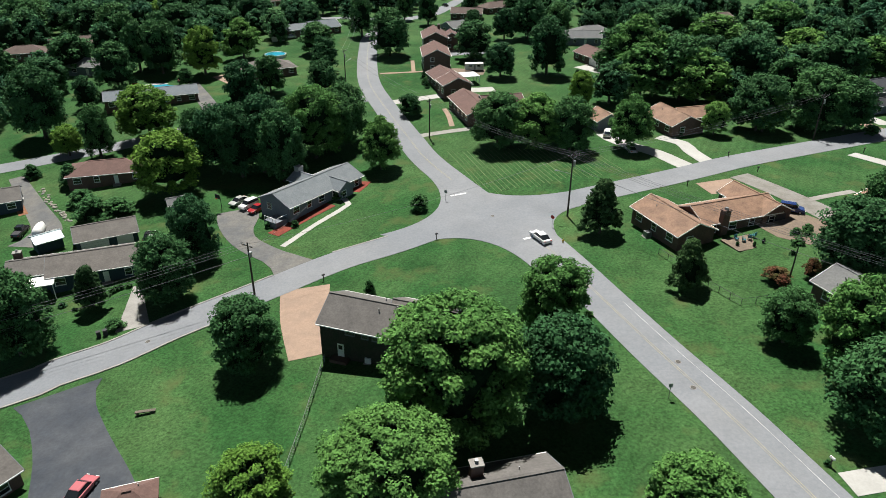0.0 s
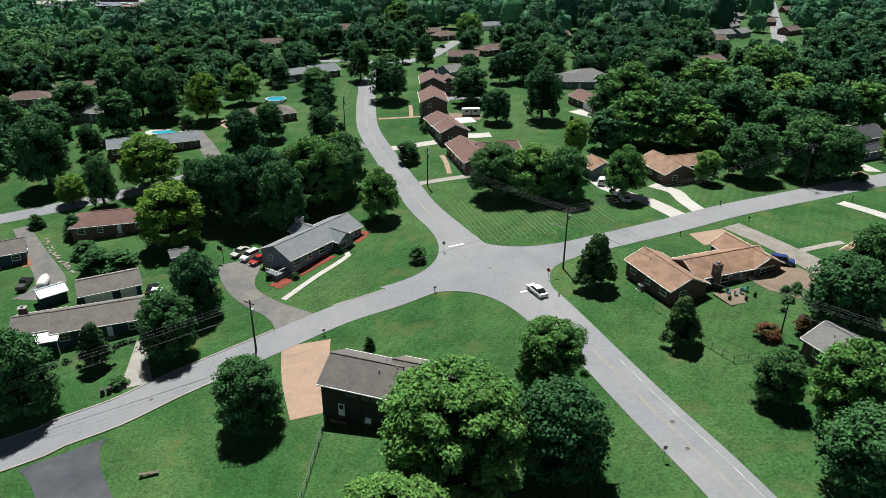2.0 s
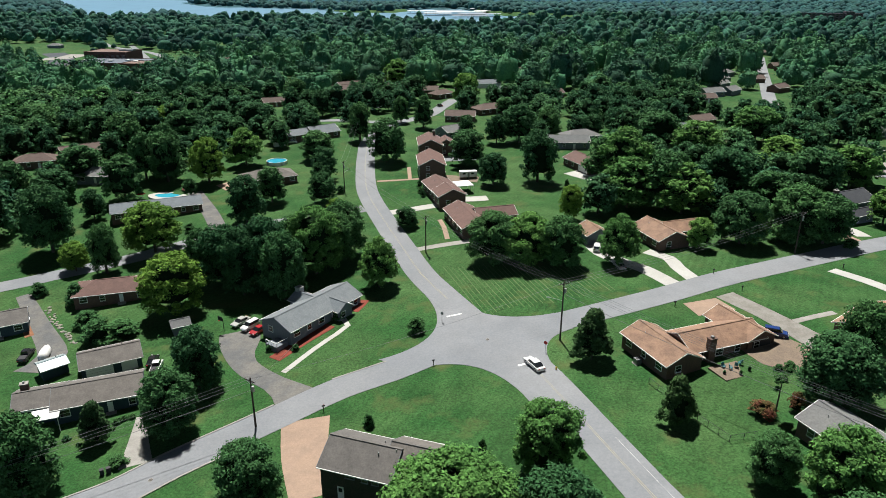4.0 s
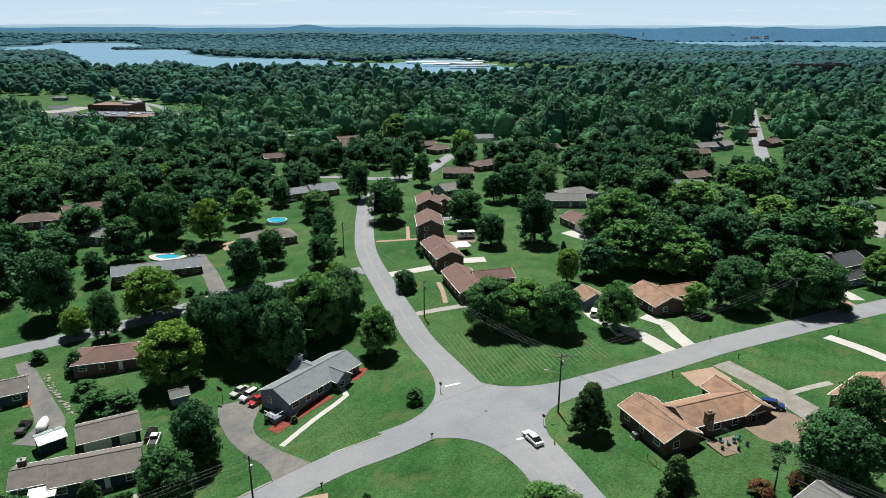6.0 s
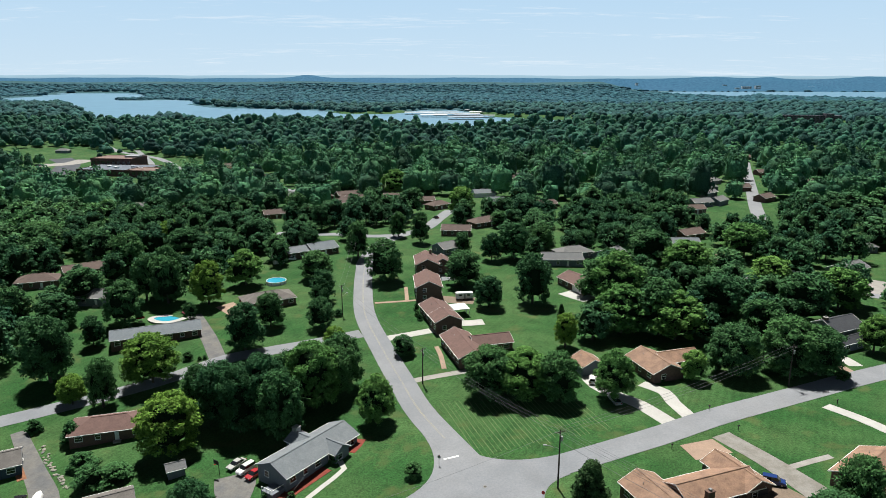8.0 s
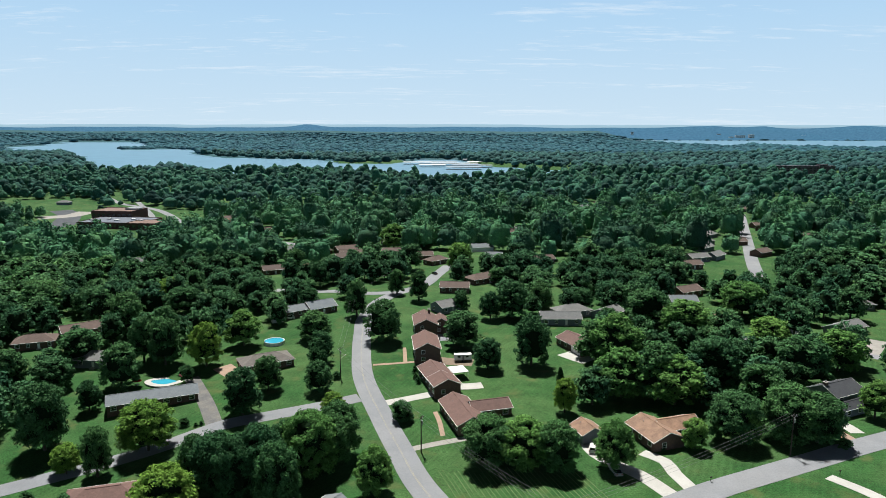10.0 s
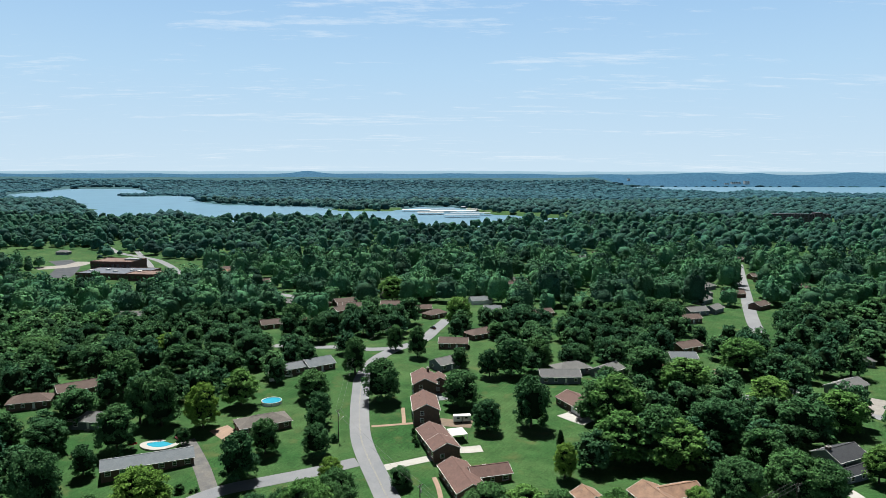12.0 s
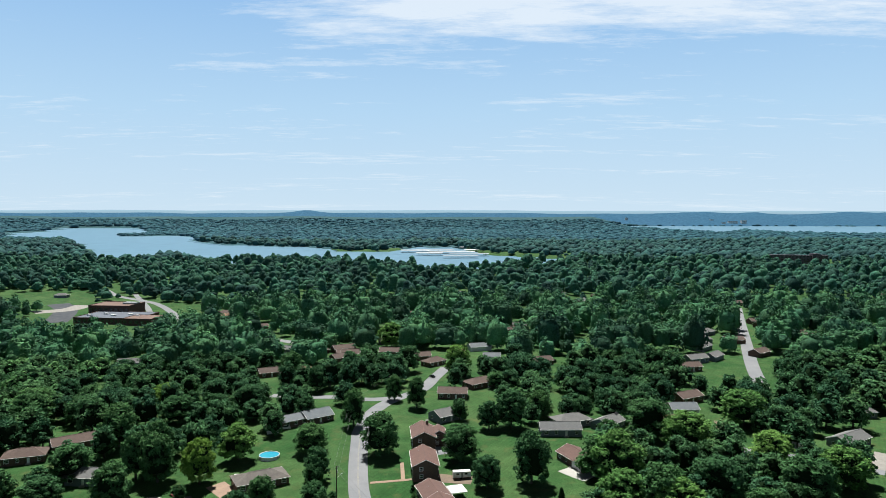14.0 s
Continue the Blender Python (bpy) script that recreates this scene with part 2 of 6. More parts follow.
# ---- ground ----
KX, KY = (-150, -75, 0, 75, 150), (60, 130, 200, 290)
KNOTS = [(x, y, 95.0) for y in KY for x in KX] + [(-285, 590, 150.0), (200, 440, 150.0), (0, 420, 150.0), (-140, 420, 150.0)]
SWELL = [-2.68, -2.73, 0.80, 3.61, 2.59, -2.22, -2.50, -0.18, 1.82, 1.15, -0.11, 0.23, 0.41, -0.16, -1.08, 1.13, 2.03, 1.41, -0.20, -0.86, -5.54, 4.01, 1.80, -0.95]
LAKE = -12.0
# across (x over y), near shore, far shore, in metres
SHORE_L = [(-0.64, 2500, 3000), (-0.595, 2400, 3230), (-0.561, 2340, 3840), (-0.536, 1780, 3850), (-0.515, 1350, 3855), (-0.445, 1400, 3870), (-0.435, 1450, 3090), (-0.404, 1480, 2690), (-0.369, 1430, 2640), (-0.363, 1410, 2210), (-0.321, 1395, 2000), (-0.254, 1420, 1910), (-0.196, 1390, 1880), (-0.154, 1330, 1700), (-0.10, 1260, 1680)]
SHORE_M = [(-0.12, 1260, 1680), (-0.08, 1250, 1680), (-0.038, 1120, 1900), (0.012, 1105, 1880), (0.06, 1145, 1600), (0.095, 1215, 1540), (0.137, 1250, 1480), (0.185, 1260, 1430)]
SHORE_R = [(0.25, 4450, 4540), (0.33, 3400, 4560), (0.40, 3100, 4560), (0.425, 3200, 4560), (0.444, 3600, 4560), (0.49, 3300, 4560), (0.60, 3000, 4560), (0.95, 2700, 4560)]


def shore(x, y):
    """Below 0 on land, above 0 over the lake: how far inside its shores a place lies."""
    best = np.full(np.shape(x), -400.0)
    a = x / np.maximum(y, 1.0)
    for rows in (SHORE_L, SHORE_M, SHORE_R):
        k, n, f = np.array(rows).T
        wob = 14 * np.sin(a * 61) + 12 * np.sin(a * 143 + 1)
        near, far = np.interp(a, k, n) + wob, np.interp(a, k, f) + wob * 0.6
        side = np.minimum(a - k[0], k[-1] - a) * 1500
        best = np.maximum(best, np.minimum(np.minimum(y - near, far - y), side))
    # a low wooded island before the far bank
    isle = np.hypot((x + 1215) / 135, (y - 2830) / 190)
    return np.minimum(best, (isle - 1) * 110)


def ground(x, y):
    """The height of the ground; takes numbers or arrays."""
    x, y = np.asarray(x, float), np.asarray(y, float)
    z = np.full(np.broadcast(x, y).shape, -9.0)
    for (kx, ky, s), w in zip(KNOTS, SWELL):
        z = z + w * np.exp(-((x - kx) ** 2 + (y - ky) ** 2) / (2 * s * s))
    far = np.clip((y - 500) / 700, 0, 1)
    z = z + far * (2.5 * np.sin(x * 0.006 + 1) + 2.0 * np.sin(y * 0.005 + x * 0.003))
    rise = np.clip((y - 3300) / 1600, 0, 1)
    z = z + 60 * rise**2 * np.clip((0.27 - x / np.maximum(y, 1.0)) / 0.05, 0, 1)
    sh = shore(x, y)
    dip = np.clip(sh / 30 + 0.5, 0, 1)
    z = z * (1 - dip) + (LAKE - 4) * dip
    return z


def gz(x, y):
    return float(ground(x, y))


def mesh_of(name, verts, faces, material, smooth=False):
    me = bpy.data.meshes.new(name)
    me.from_pydata(verts, [], faces)
    me.materials.append(material)
    if smooth:
        me.polygons.foreach_set("use_smooth", [True] * len(me.polygons))
    me.update()
    return me


def axis(inner, lo, hi, step, out_lo, out_hi, grow=1.12):
    mid = list(np.arange(lo, hi + step, step))
    up, s = [mid[-1]], step
    while up[-1] < out_hi:
        s *= grow
        up.append(up[-1] + s)
    down, s = [mid[0]], step
    while down[-1] > out_lo:
        s *= grow
        down.append(down[-1] - s)
    return np.array(down[:0:-1] + mid + up[1:])


gx, gy = axis(0, -180, 180, 5.0, -6000, 6000, 1.07), axis(0, 0, 330, 5.0, -2500, 4900, 1.035)
XX, YY = np.meshgrid(gx, gy)
ZZ = ground(XX, YY)
gv = np.stack([XX.ravel(), YY.ravel(), ZZ.ravel()], -1)
ni, nj = len(gx), len(gy)
ii, jj = np.meshgrid(np.arange(ni - 1), np.arange(nj - 1))
q = (jj * ni + ii).ravel()
gf = np.stack([q, q + 1, q + ni + 1, q + ni], -1)
lawn = new("ground", mesh_of("ground", gv.tolist(), gf.tolist(), GRASS, True))
# far grass gets a bluish colour with the haze painted in
FAR_GROUND = shader("haze_tinted_ground", (0.039, 0.085, 0.098), 0.95, second=(0.049, 0.094, 0.104), patch=0.004, spec=0.0)
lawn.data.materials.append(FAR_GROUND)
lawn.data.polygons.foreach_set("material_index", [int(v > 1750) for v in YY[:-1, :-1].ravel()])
tagged(lawn, "mown green grass lawns over gently rolling ground", "ground", kind="structure")

WATER = shader("lake_water", (0.085, 0.175, 0.245), 0.4, spec=0.08, grain=0.12, scale=0.02)
bm = bmesh.new()
vs = [bm.verts.new(p) for p in ((-6500, 1200, LAKE), (6500, 1200, LAKE), (6500, 4700, LAKE), (-6500, 4700, LAKE))]
bm.faces.new(vs)
me = bpy.data.meshes.new("lake")
bm.to_mesh(me)
bm.free()
me.materials.append(WATER)
tagged(new("lake", me), "wide pale blue lake water beyond the woods", "water", kind="structure")


# ---- builders ----
def done(bm, name, material, smooth=False):
    me = bpy.data.meshes.new(name)
    bmesh.ops.recalc_face_normals(bm, faces=bm.faces)
    bm.to_mesh(me)
    bm.free()
    me.materials.append(material)
    if smooth:
        me.polygons.foreach_set("use_smooth", [True] * len(me.polygons))
    return me


def part(name, bm, material, parent, label="", smooth=False):
    """Links a bmesh, or a finished mesh, as one mesh object under a thing or a part."""
    me = bm if isinstance(bm, bpy.types.Mesh) else done(bm, name, material, smooth)
    ob = new(name, me)
    ob.parent = parent
    return tagged(ob, label) if label else ob


def thing(name, x, y, z, turn, label, category, group="", kind=""):
    ob = new(name)
    ob.matrix_world = pose(x, y, z, 0, 0, turn)
    return tagged(ob, label, category, group, kind)


def box(bm, cx, cy, cz, sx, sy, sz, turn=0.0, taper=1.0):
    """A box about its centre; taper narrows its top."""
    c, s = math.cos(radians(turn)), math.sin(radians(turn))
    vs = []
    for dz in (-0.5, 0.5):
        k = taper if dz > 0 else 1.0
        for dx, dy in ((-0.5, -0.5), (0.5, -0.5), (0.5, 0.5), (-0.5, 0.5)):
            px, py = dx * sx * k, dy * sy * k
            vs.append(bm.verts.new((cx + px * c - py * s, cy + px * s + py * c, cz + dz * sz)))
    for f in ((3, 2, 1, 0), (4, 5, 6, 7), (0, 1, 5, 4), (1, 2, 6, 5), (2, 3, 7, 6), (3, 0, 4, 7)):
        bm.faces.new([vs[i] for i in f])
    return bm


def boxed(*args, **kw):
    return box(bmesh.new(), *args, **kw)


def prism(bm, outline, along, lo, hi):
    """An outline of (u, z) carried along x or y from lo to hi."""
    rings = []
    for w in (lo, hi):
        rings.append([bm.verts.new((w, u, z) if along == "x" else (u, w, z)) for u, z in outline])
    n = len(outline)
    for i in range(n):
        bm.faces.new((rings[0][i], rings[0][(i + 1) % n], rings[1][(i + 1) % n], rings[1][i]))
    bm.faces.new(rings[0][::-1])
    bm.faces.new(rings[1])
    return bm


def tube(bm, p, q, r0, r1=None, sides=8, cap=True):
    p, q = Vector(p), Vector(q)
    r1 = r0 if r1 is None else r1
    d = (q - p).normalized()
    a = d.orthogonal().normalized()
    b = d.cross(a)
    rings = []
    for c, r in ((p, r0), (q, r1)):
        rings.append([bm.verts.new(c + (a * math.cos(2 * math.pi * i / sides) + b * math.sin(2 * math.pi * i / sides)) * r) for i in range(sides)])
    for i in range(sides):
        bm.faces.new((rings[0][i], rings[0][(i + 1) % sides], rings[1][(i + 1) % sides], rings[1][i]))
    if cap and sides > 2:
        bm.faces.new(rings[0][::-1])
        bm.faces.new(rings[1])
    return bm


def smooth_line(points, step=2.5):
    """A polyline rounded by a Catmull-Rom curve and cut into even steps."""
    p = [np.array(v, float) for v in points]
    p = [2 * p[0] - p[1]] + p + [2 * p[-1] - p[-2]]
    out = []
    for a, b, c, d in zip(p, p[1:], p[2:], p[3:]):
        n = max(1, int(np.linalg.norm((c - b)[:2]) / step))
        for i in range(n):
            t = i / n
            out.append(0.5 * (2 * b + (c - a) * t + (2 * a - 5 * b + 4 * c - d) * t * t + (3 * b - a - 3 * c + d) * t**3))
    return out + [p[-2]]


def ribbon(points, width, up, thick=0.25, step=2.5, off=0.0, across=4):
    """A strip of paving that lies on the ground: rows of (x, y) or (x, y, width); off shifts it to its right."""
    rows = smooth_line([(*v, width) if len(v) == 2 else v for v in points], step)
    verts, faces = [], []
    n = across + 1
    for i, r in enumerate(rows):
        d = rows[min(i + 1, len(rows) - 1)][:2] - rows[max(i - 1, 0)][:2]
        d = d / (np.linalg.norm(d) + 1e-9)
        right = np.array([d[1], -d[0]])
        for k in range(n):
            x, y = r[:2] + right * (off + r[2] * (k / across - 0.5))
            verts.append((x, y, gz(x, y) + up))
        for k in (0, n - 1):
            x, y, z = verts[i * (n + 2) + k]
            verts.append((x, y, z - thick))
    m = n + 2
    for i in range(len(rows) - 1):
        a, b = i * m, (i + 1) * m
        for k in range(across):
            faces.append((a + k, a + k + 1, b + k + 1, b + k))
        faces.append((a + n, a, b, b + n))
        faces.append((a + across, a + n + 1, b + n + 1, b + across))
    last = (len(rows) - 1) * m
    faces.append(tuple(range(n)) + (n + 1, n))
    faces.append(tuple(last + k for k in range(n)) + (last + n + 1, last + n))
    return verts, faces


def paving(name, points, width, material, label, category, up=0.05, kind="structure", **kw):
    return tagged(new(name, mesh_of(name, *ribbon(points, width, up, **kw), material)), label, category, kind=kind)


# ---- roads ----
ROAD_A = [(65.9, -34.6), (49.9, 12.8), (37.2, 50.7), (32.8, 63.8), (27.9, 76.6), (23.7, 88.5), (15.5, 111.5), (7.3, 125.9), (-0.9, 142.7), (-7.7, 157.7), (-12.9, 173.3), (-19.5, 193.2), (-28.8, 223.4), (-33, 250.5), (-35.4, 274.2), (-36.5, 290.8), (-33.7, 316.7), (-26.3, 336.1), (-12.8, 356), (-5.7, 384.6), (0.9, 411.7)]
ROAD_B = [(-140, 40), (-100, 57), (-64.5, 74.7), (-58.6, 79.1), (-51.9, 83.3), (-45.4, 89.4), (-38, 95.2), (-30, 101.5), (-21.1, 108.4), (-11.2, 113.6), (-2.8, 118.8), (7.2, 122.5), (22.4, 128.6), (34.9, 133.6), (48.2, 139.4), (63, 146.9), (78.6, 153.9), (95.7, 161.9), (108.6, 168.3), (160, 192), (230, 222)]
ROAD_C = [(-28.5, 208.5), (-42.2, 202.5), (-55.5, 197.8), (-68.1, 192.9), (-81.2, 181.9), (-93.8, 173.5), (-106, 166.8), (-117.4, 160.3), (-160, 138)]
ROAD_D = [(-90.5, 348.5), (-71.9, 343.6), (-54.3, 342.5), (-39.3, 337.5), (-25.1, 339.2)]
ROAD_F = [(299, 689.1), (259.2, 591), (224.4, 503.5), (190.6, 417.5), (170.8, 360.1)]
ROAD_G = [(114.1, 273.7), (130.6, 264.7), (144.3, 261), (154.3, 255.4), (163.3, 246.6)]
ROAD_H = [(-430, 860), (-385, 800), (-330, 757), (-300, 722), (-270, 675), (-247, 628), (-206, 618), (-169, 581), (-142, 541), (-112, 512)]
CAR_PARK = [(-420, 735), (-392, 700), (-372, 655), (-362, 625)]
paving("road_main", ROAD_A, 7.2, ASPHALT, "grey asphalt street with faded centre lines", "road", 0.060)
paving("road_cross", ROAD_B, 7.4, ASPHALT, "grey asphalt cross street with pale kerbs", "road", 0.066)
paving("road_side", ROAD_C, 6.4, ASPHALT, "pale grey asphalt side street", "road", 0.054)
paving("road_far", ROAD_D, 6.4, ASPHALT, "pale grey asphalt street among the trees", "road", 0.054)
paving("road_east", ROAD_F, 8.0, ASPHALT, "straight pale grey street in the distance", "road", 0.08)
paving("road_school", ROAD_H, 7.5, ASPHALT, "pale grey street curving past the school", "road", 0.07)
paving("car_park", CAR_PARK, 22.0, ASPHALT_DARK, "grey asphalt car park beside the school", "car park", 0.06)
paving("road_lane", ROAD_G, 6.0, ASPHALT, "pale grey street past a white house", "road", 0.05)

# ---- trees ----
rng = np.random.default_rng(7)


def blob(sub, wobble, seed, squash=1.0):
    bm = bmesh.new()
    bmesh.ops.create_icosphere(bm, subdivisions=sub, radius=1.0)
    for v in bm.verts:
        n = v.co.normalized()
        k = 1 + wobble * (noise.noise(n * 2.1 + Vector((seed, 0, 0))) + 0.6 * noise.noise(n * 4.7 + Vector((0, seed, 0))))
        v.co = n * k
        v.co.z *= squash
    out = np.array([v.co[:] for v in bm.verts]), [tuple(v.index for v in f.verts) for f in bm.faces]
    bm.free()
    return out


def leafy(seed, clumps, per, leaf, shape, lump=0.30, core=0.66, tri=False, sub=0, wild=0.42):
    """A crown about 1 wide and from -1 to 1 high: clumps of single leaves round a rough core. shape gives the radius at a height from 0 to 1."""
    r = np.random.default_rng(seed)
    verts, faces = [], []
    cv, cf = blob(sub or 2, 0.12, seed)
    n = cv / np.linalg.norm(cv, axis=1)[:, None]
    lump_of = np.linalg.norm(cv, axis=1)
    k = np.array([shape(min(max(0.5 + 0.5 * z, 0.02), 0.98)) for z in n[:, 2] * 0.8])
    flat = np.linalg.norm(n[:, :2], axis=1) + 1e-6
    out = (k * core * lump_of * np.minimum(1, flat * 2.2) / flat)[:, None]
    cv = np.concatenate([n[:, :2] * out, n[:, 2:] * 0.72], 1)
    verts += cv.tolist()
    faces += cf
    inner = len(cf)
    for _ in range(clumps):
        h = r.uniform(0.04, 1.0) ** 0.8
        ang = r.uniform(0, 2 * math.pi)
        rad = shape(h) * r.uniform(0.60, 0.94)
        c = np.array([math.cos(ang) * rad, math.sin(ang) * rad, 2 * h - 1])
        size = lump * r.uniform(0.6, 1.15)
        d = r.normal(size=(per, 3))
        d /= np.linalg.norm(d, axis=1)[:, None]
        d[:, 2] = np.where((d[:, 2] < 0) & (r.uniform(size=per) < 0.55), -d[:, 2], d[:, 2])
        pts = c + d * size * r.uniform(0.45, 1.0, (per, 1)) * (1, 1, 0.75)
        nrm = d * 0.8 + np.array([0, 0, 0.45]) + r.normal(size=(per, 3)) * wild
        nrm /= np.linalg.norm(nrm, axis=1)[:, None]
        t = np.cross(nrm, r.normal(size=(per, 3)))
        t /= np.linalg.norm(t, axis=1)[:, None] + 1e-9
        b = np.cross(nrm, t)
        s = leaf * r.uniform(0.6, 1.3, (per, 1))
        if tri:
            quad = np.stack([pts - t * s * 0.6 - b * s * 0.5, pts + t * s * 0.6 - b * s * 0.5, pts + b * s * 0.8], 1)
        else:
            quad = np.stack([pts - t * s * 0.75, pts - b * s * 0.42 - nrm * s * 0.12, pts + t * s * 0.75, pts + b * s * 0.42 - nrm * s * 0.12], 1)
        n0, w = len(verts), quad.shape[1]
        verts += quad.reshape(-1, 3).tolist()
        faces += [tuple(range(n0 + w * i, n0 + w * i + w)) for i in range(per)]
    return verts, faces, inner


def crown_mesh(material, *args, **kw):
    """A crown with a near-black green core: the shade of its inside put into colour."""
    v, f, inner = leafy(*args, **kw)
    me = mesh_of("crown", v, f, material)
    me.materials.append(CROWN_SHADE)
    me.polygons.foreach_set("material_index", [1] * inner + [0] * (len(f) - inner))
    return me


def round_crown(h):
    return math.sqrt(max(0.0, 1 - (2 * h - 0.86) ** 2 / 1.35)) * (0.95 + 0.05 * math.sin(9 * h))


def oval_crown(h):
    return max(0.12, math.sin(math.pi * min(1, 0.16 + 0.84 * h)) ** 0.75)


def cone_crown(h):
    return max(0.1, (1 - h) ** 0.75 * 1.05 + 0.05)


def dome_crown(h):
    return max(0.1, math.sqrt(max(0, 1 - h**2.2)))


def lobed(seed, boughs, leaves, shape, size=0.36, leaf=0.07, cut=-0.55, core=0.80, sub=1):
    """A farther crown about 1 wide and from -1 to 1 high: ragged clumps of boughs on a rounded crown, open below, with sprigs between them."""
    r = np.random.default_rng(seed)
    cv, cf = blob(2, 0.30, seed)
    k = np.array([shape(min(max(0.5 + 0.5 * z, 0.05), 0.95)) for z in cv[:, 2]])
    flat = np.linalg.norm(cv[:, :2], axis=1) + 1e-6
    cv = np.concatenate([cv[:, :2] * (np.minimum(k, flat * 1.6) * core / flat)[:, None], cv[:, 2:] * 0.86], 1)
    cf = [g for g in cf if max(cv[k][2] for k in g) > cut]
    verts, faces = cv.tolist(), list(cf)
    inner = 0
    at = []
    for i in range(boughs):
        # an even spiral over the crown, shaken
        h = min(0.97, max(0.06, 1 - (i + 0.5) / boughs * 0.95 + r.uniform(-0.08, 0.08)))
        ang = i * 2.39996 + r.uniform(-0.5, 0.5)
        rad = shape(h) * r.uniform(0.50, 0.80) * min(1.0, 1.9 * (1 - h) + 0.15)
        big = size * r.uniform(0.65, 1.3)
        c = np.array([math.cos(ang) * rad, math.sin(ang) * rad, (2 * h - 1) * 0.78])
        bv, bf = blob(sub, 0.42, seed * 7 + i)
        bv = bv + r.normal(size=bv.shape) * 0.10
        bf = [g for g in bf if max(bv[k][2] for k in g) > cut]
        used = sorted({k for g in bf for k in g})
        to = {k: n + len(verts) for n, k in enumerate(used)}
        verts += (bv[used] * big * (1, 1, 0.72) + c).tolist()
        faces += [tuple(to[k] for k in g) for g in bf]
        at.append((c, big))
    for _ in range(leaves):
        c, big = at[r.integers(boughs)]
        d = r.normal(size=3)
        d[2] = abs(d[2]) if r.uniform() < 0.7 else d[2]
        d /= np.linalg.norm(d)
        p = c + d * big * r.uniform(0.85, 1.25) * (1, 1, 0.75)
        nrm = d + (0, 0, 0.4) + r.normal(size=3) * 0.45
        t = np.cross(nrm, r.normal(size=3))
        t /= np.linalg.norm(t) + 1e-9
        b = np.cross(nrm / np.linalg.norm(nrm), t)
        e = leaf * r.uniform(0.6, 1.4)
        n0 = len(verts)
        verts += [(p - t * e * 0.6 - b * e * 0.5).tolist(), (p + t * e * 0.6 - b * e * 0.5).tolist(), (p + b * e * 0.8).tolist()]
        faces.append((n0, n0 + 1, n0 + 2))
    return verts, faces, inner


CROWNS = {
    "oak": [crown_mesh(LEAF_OAK, 11 + i, 150, 105, 0.055, round_crown, 0.26, 0.66, tri=True) for i in range(3)],
    "maple": [crown_mesh(LEAF_MAPLE, 21 + i, 140, 135, 0.050, oval_crown if i % 2 else round_crown, 0.23, 0.64, tri=True) for i in range(3)],
    "great": [crown_mesh(LEAF_MAPLE, 25, 220, 180, 0.034, round_crown, 0.18, 0.64, tri=True)],
    "locust": [crown_mesh(LEAF_LOCUST, 31 + i, 130, 120, 0.052, round_crown, 0.23, 0.60, tri=True) for i in range(2)],
    "magnolia": [crown_mesh(LEAF_MAGNOLIA, 41 + i, 120, 85, 0.080, cone_crown, 0.24, 0.6, tri=True) for i in range(2)],
    "bush": [crown_mesh(LEAF_OAK, 51 + i, 44, 60, 0.11, dome_crown, 0.32, 0.64, tri=True) for i in range(2)],
    "bloom": [crown_mesh(LEAF_RED, 61, 44, 60, 0.10, dome_crown, 0.32, 0.55, tri=True)],
    "oak_far": [crown_mesh(LEAF_OAK, 15 + i, 100, 60, 0.076, round_crown, 0.27, 0.66, tri=True) for i in range(4)],
    "maple_far": [crown_mesh(LEAF_MAPLE, 27 + i, 100, 60, 0.076, oval_crown if i % 2 else round_crown, 0.26, 0.66, tri=True) for i in range(4)],
    "mid": [crown_mesh(LEAF_FAR, 71 + i, 50, 30, 0.108, round_crown if i % 4 else oval_crown, 0.30, 0.70, tri=True) for i in range(8)],
}
CLEAR_BELOW = {"oak_far": 0.03, "maple_far": 0.05, "oak": 0.02, "maple": 0.05, "great": 0.04, "locust": 0.07, "magnolia": 0.02, "bush": 0.0, "bloom": 0.0, "mid": 0.03}
TREE_NAMES = {"oak_far": "oak_tree", "maple_far": "maple_tree", "oak": "oak_tree", "maple": "maple_tree", "great": "maple_tree", "locust": "locust_tree", "magnolia": "magnolia_tree", "bush": "shrub", "bloom": "crape_myrtle", "mid": "tree"}
TREE_LABELS = {
    "oak_far": "dense dark green shade tree behind the houses",
    "maple_far": "light green leafy tree behind the houses",
    "oak": "dark green dense leafy shade tree on a lawn",
    "maple": "bright green leafy maple with layered clumps of leaves",
    "great": "large bright green maple spreading over a lawn",
    "locust": "light yellow-green feathery tree beside houses",
    "magnolia": "dark glossy conical evergreen magnolia on grass",
    "bush": "low rounded green garden shrub",
    "bloom": "crape myrtle with red blossom on the lawn",
    "mid": "mid-green leafy tree in the suburban woods",
}


def trunk_mesh(seed):
    bm = bmesh.new()
    r = random.Random(seed)
    tube(bm, (0, 0, -0.04), (0.01, 0, 0.55), 0.034, 0.022, 7)
    for i in range(5):
        a = 2 * math.pi * i / 5 + r.random()
        z = 0.22 + 0.06 * i
        tube(bm, (0, 0, z), (math.cos(a) * 0.22, math.sin(a) * 0.22, z + 0.24), 0.014, 0.006, 5)
    return done(bm, "trunk", BARK, True)


TRUNKS = [trunk_mesh(i) for i in range(3)]
LEAST = Vector((1, 1, 1))


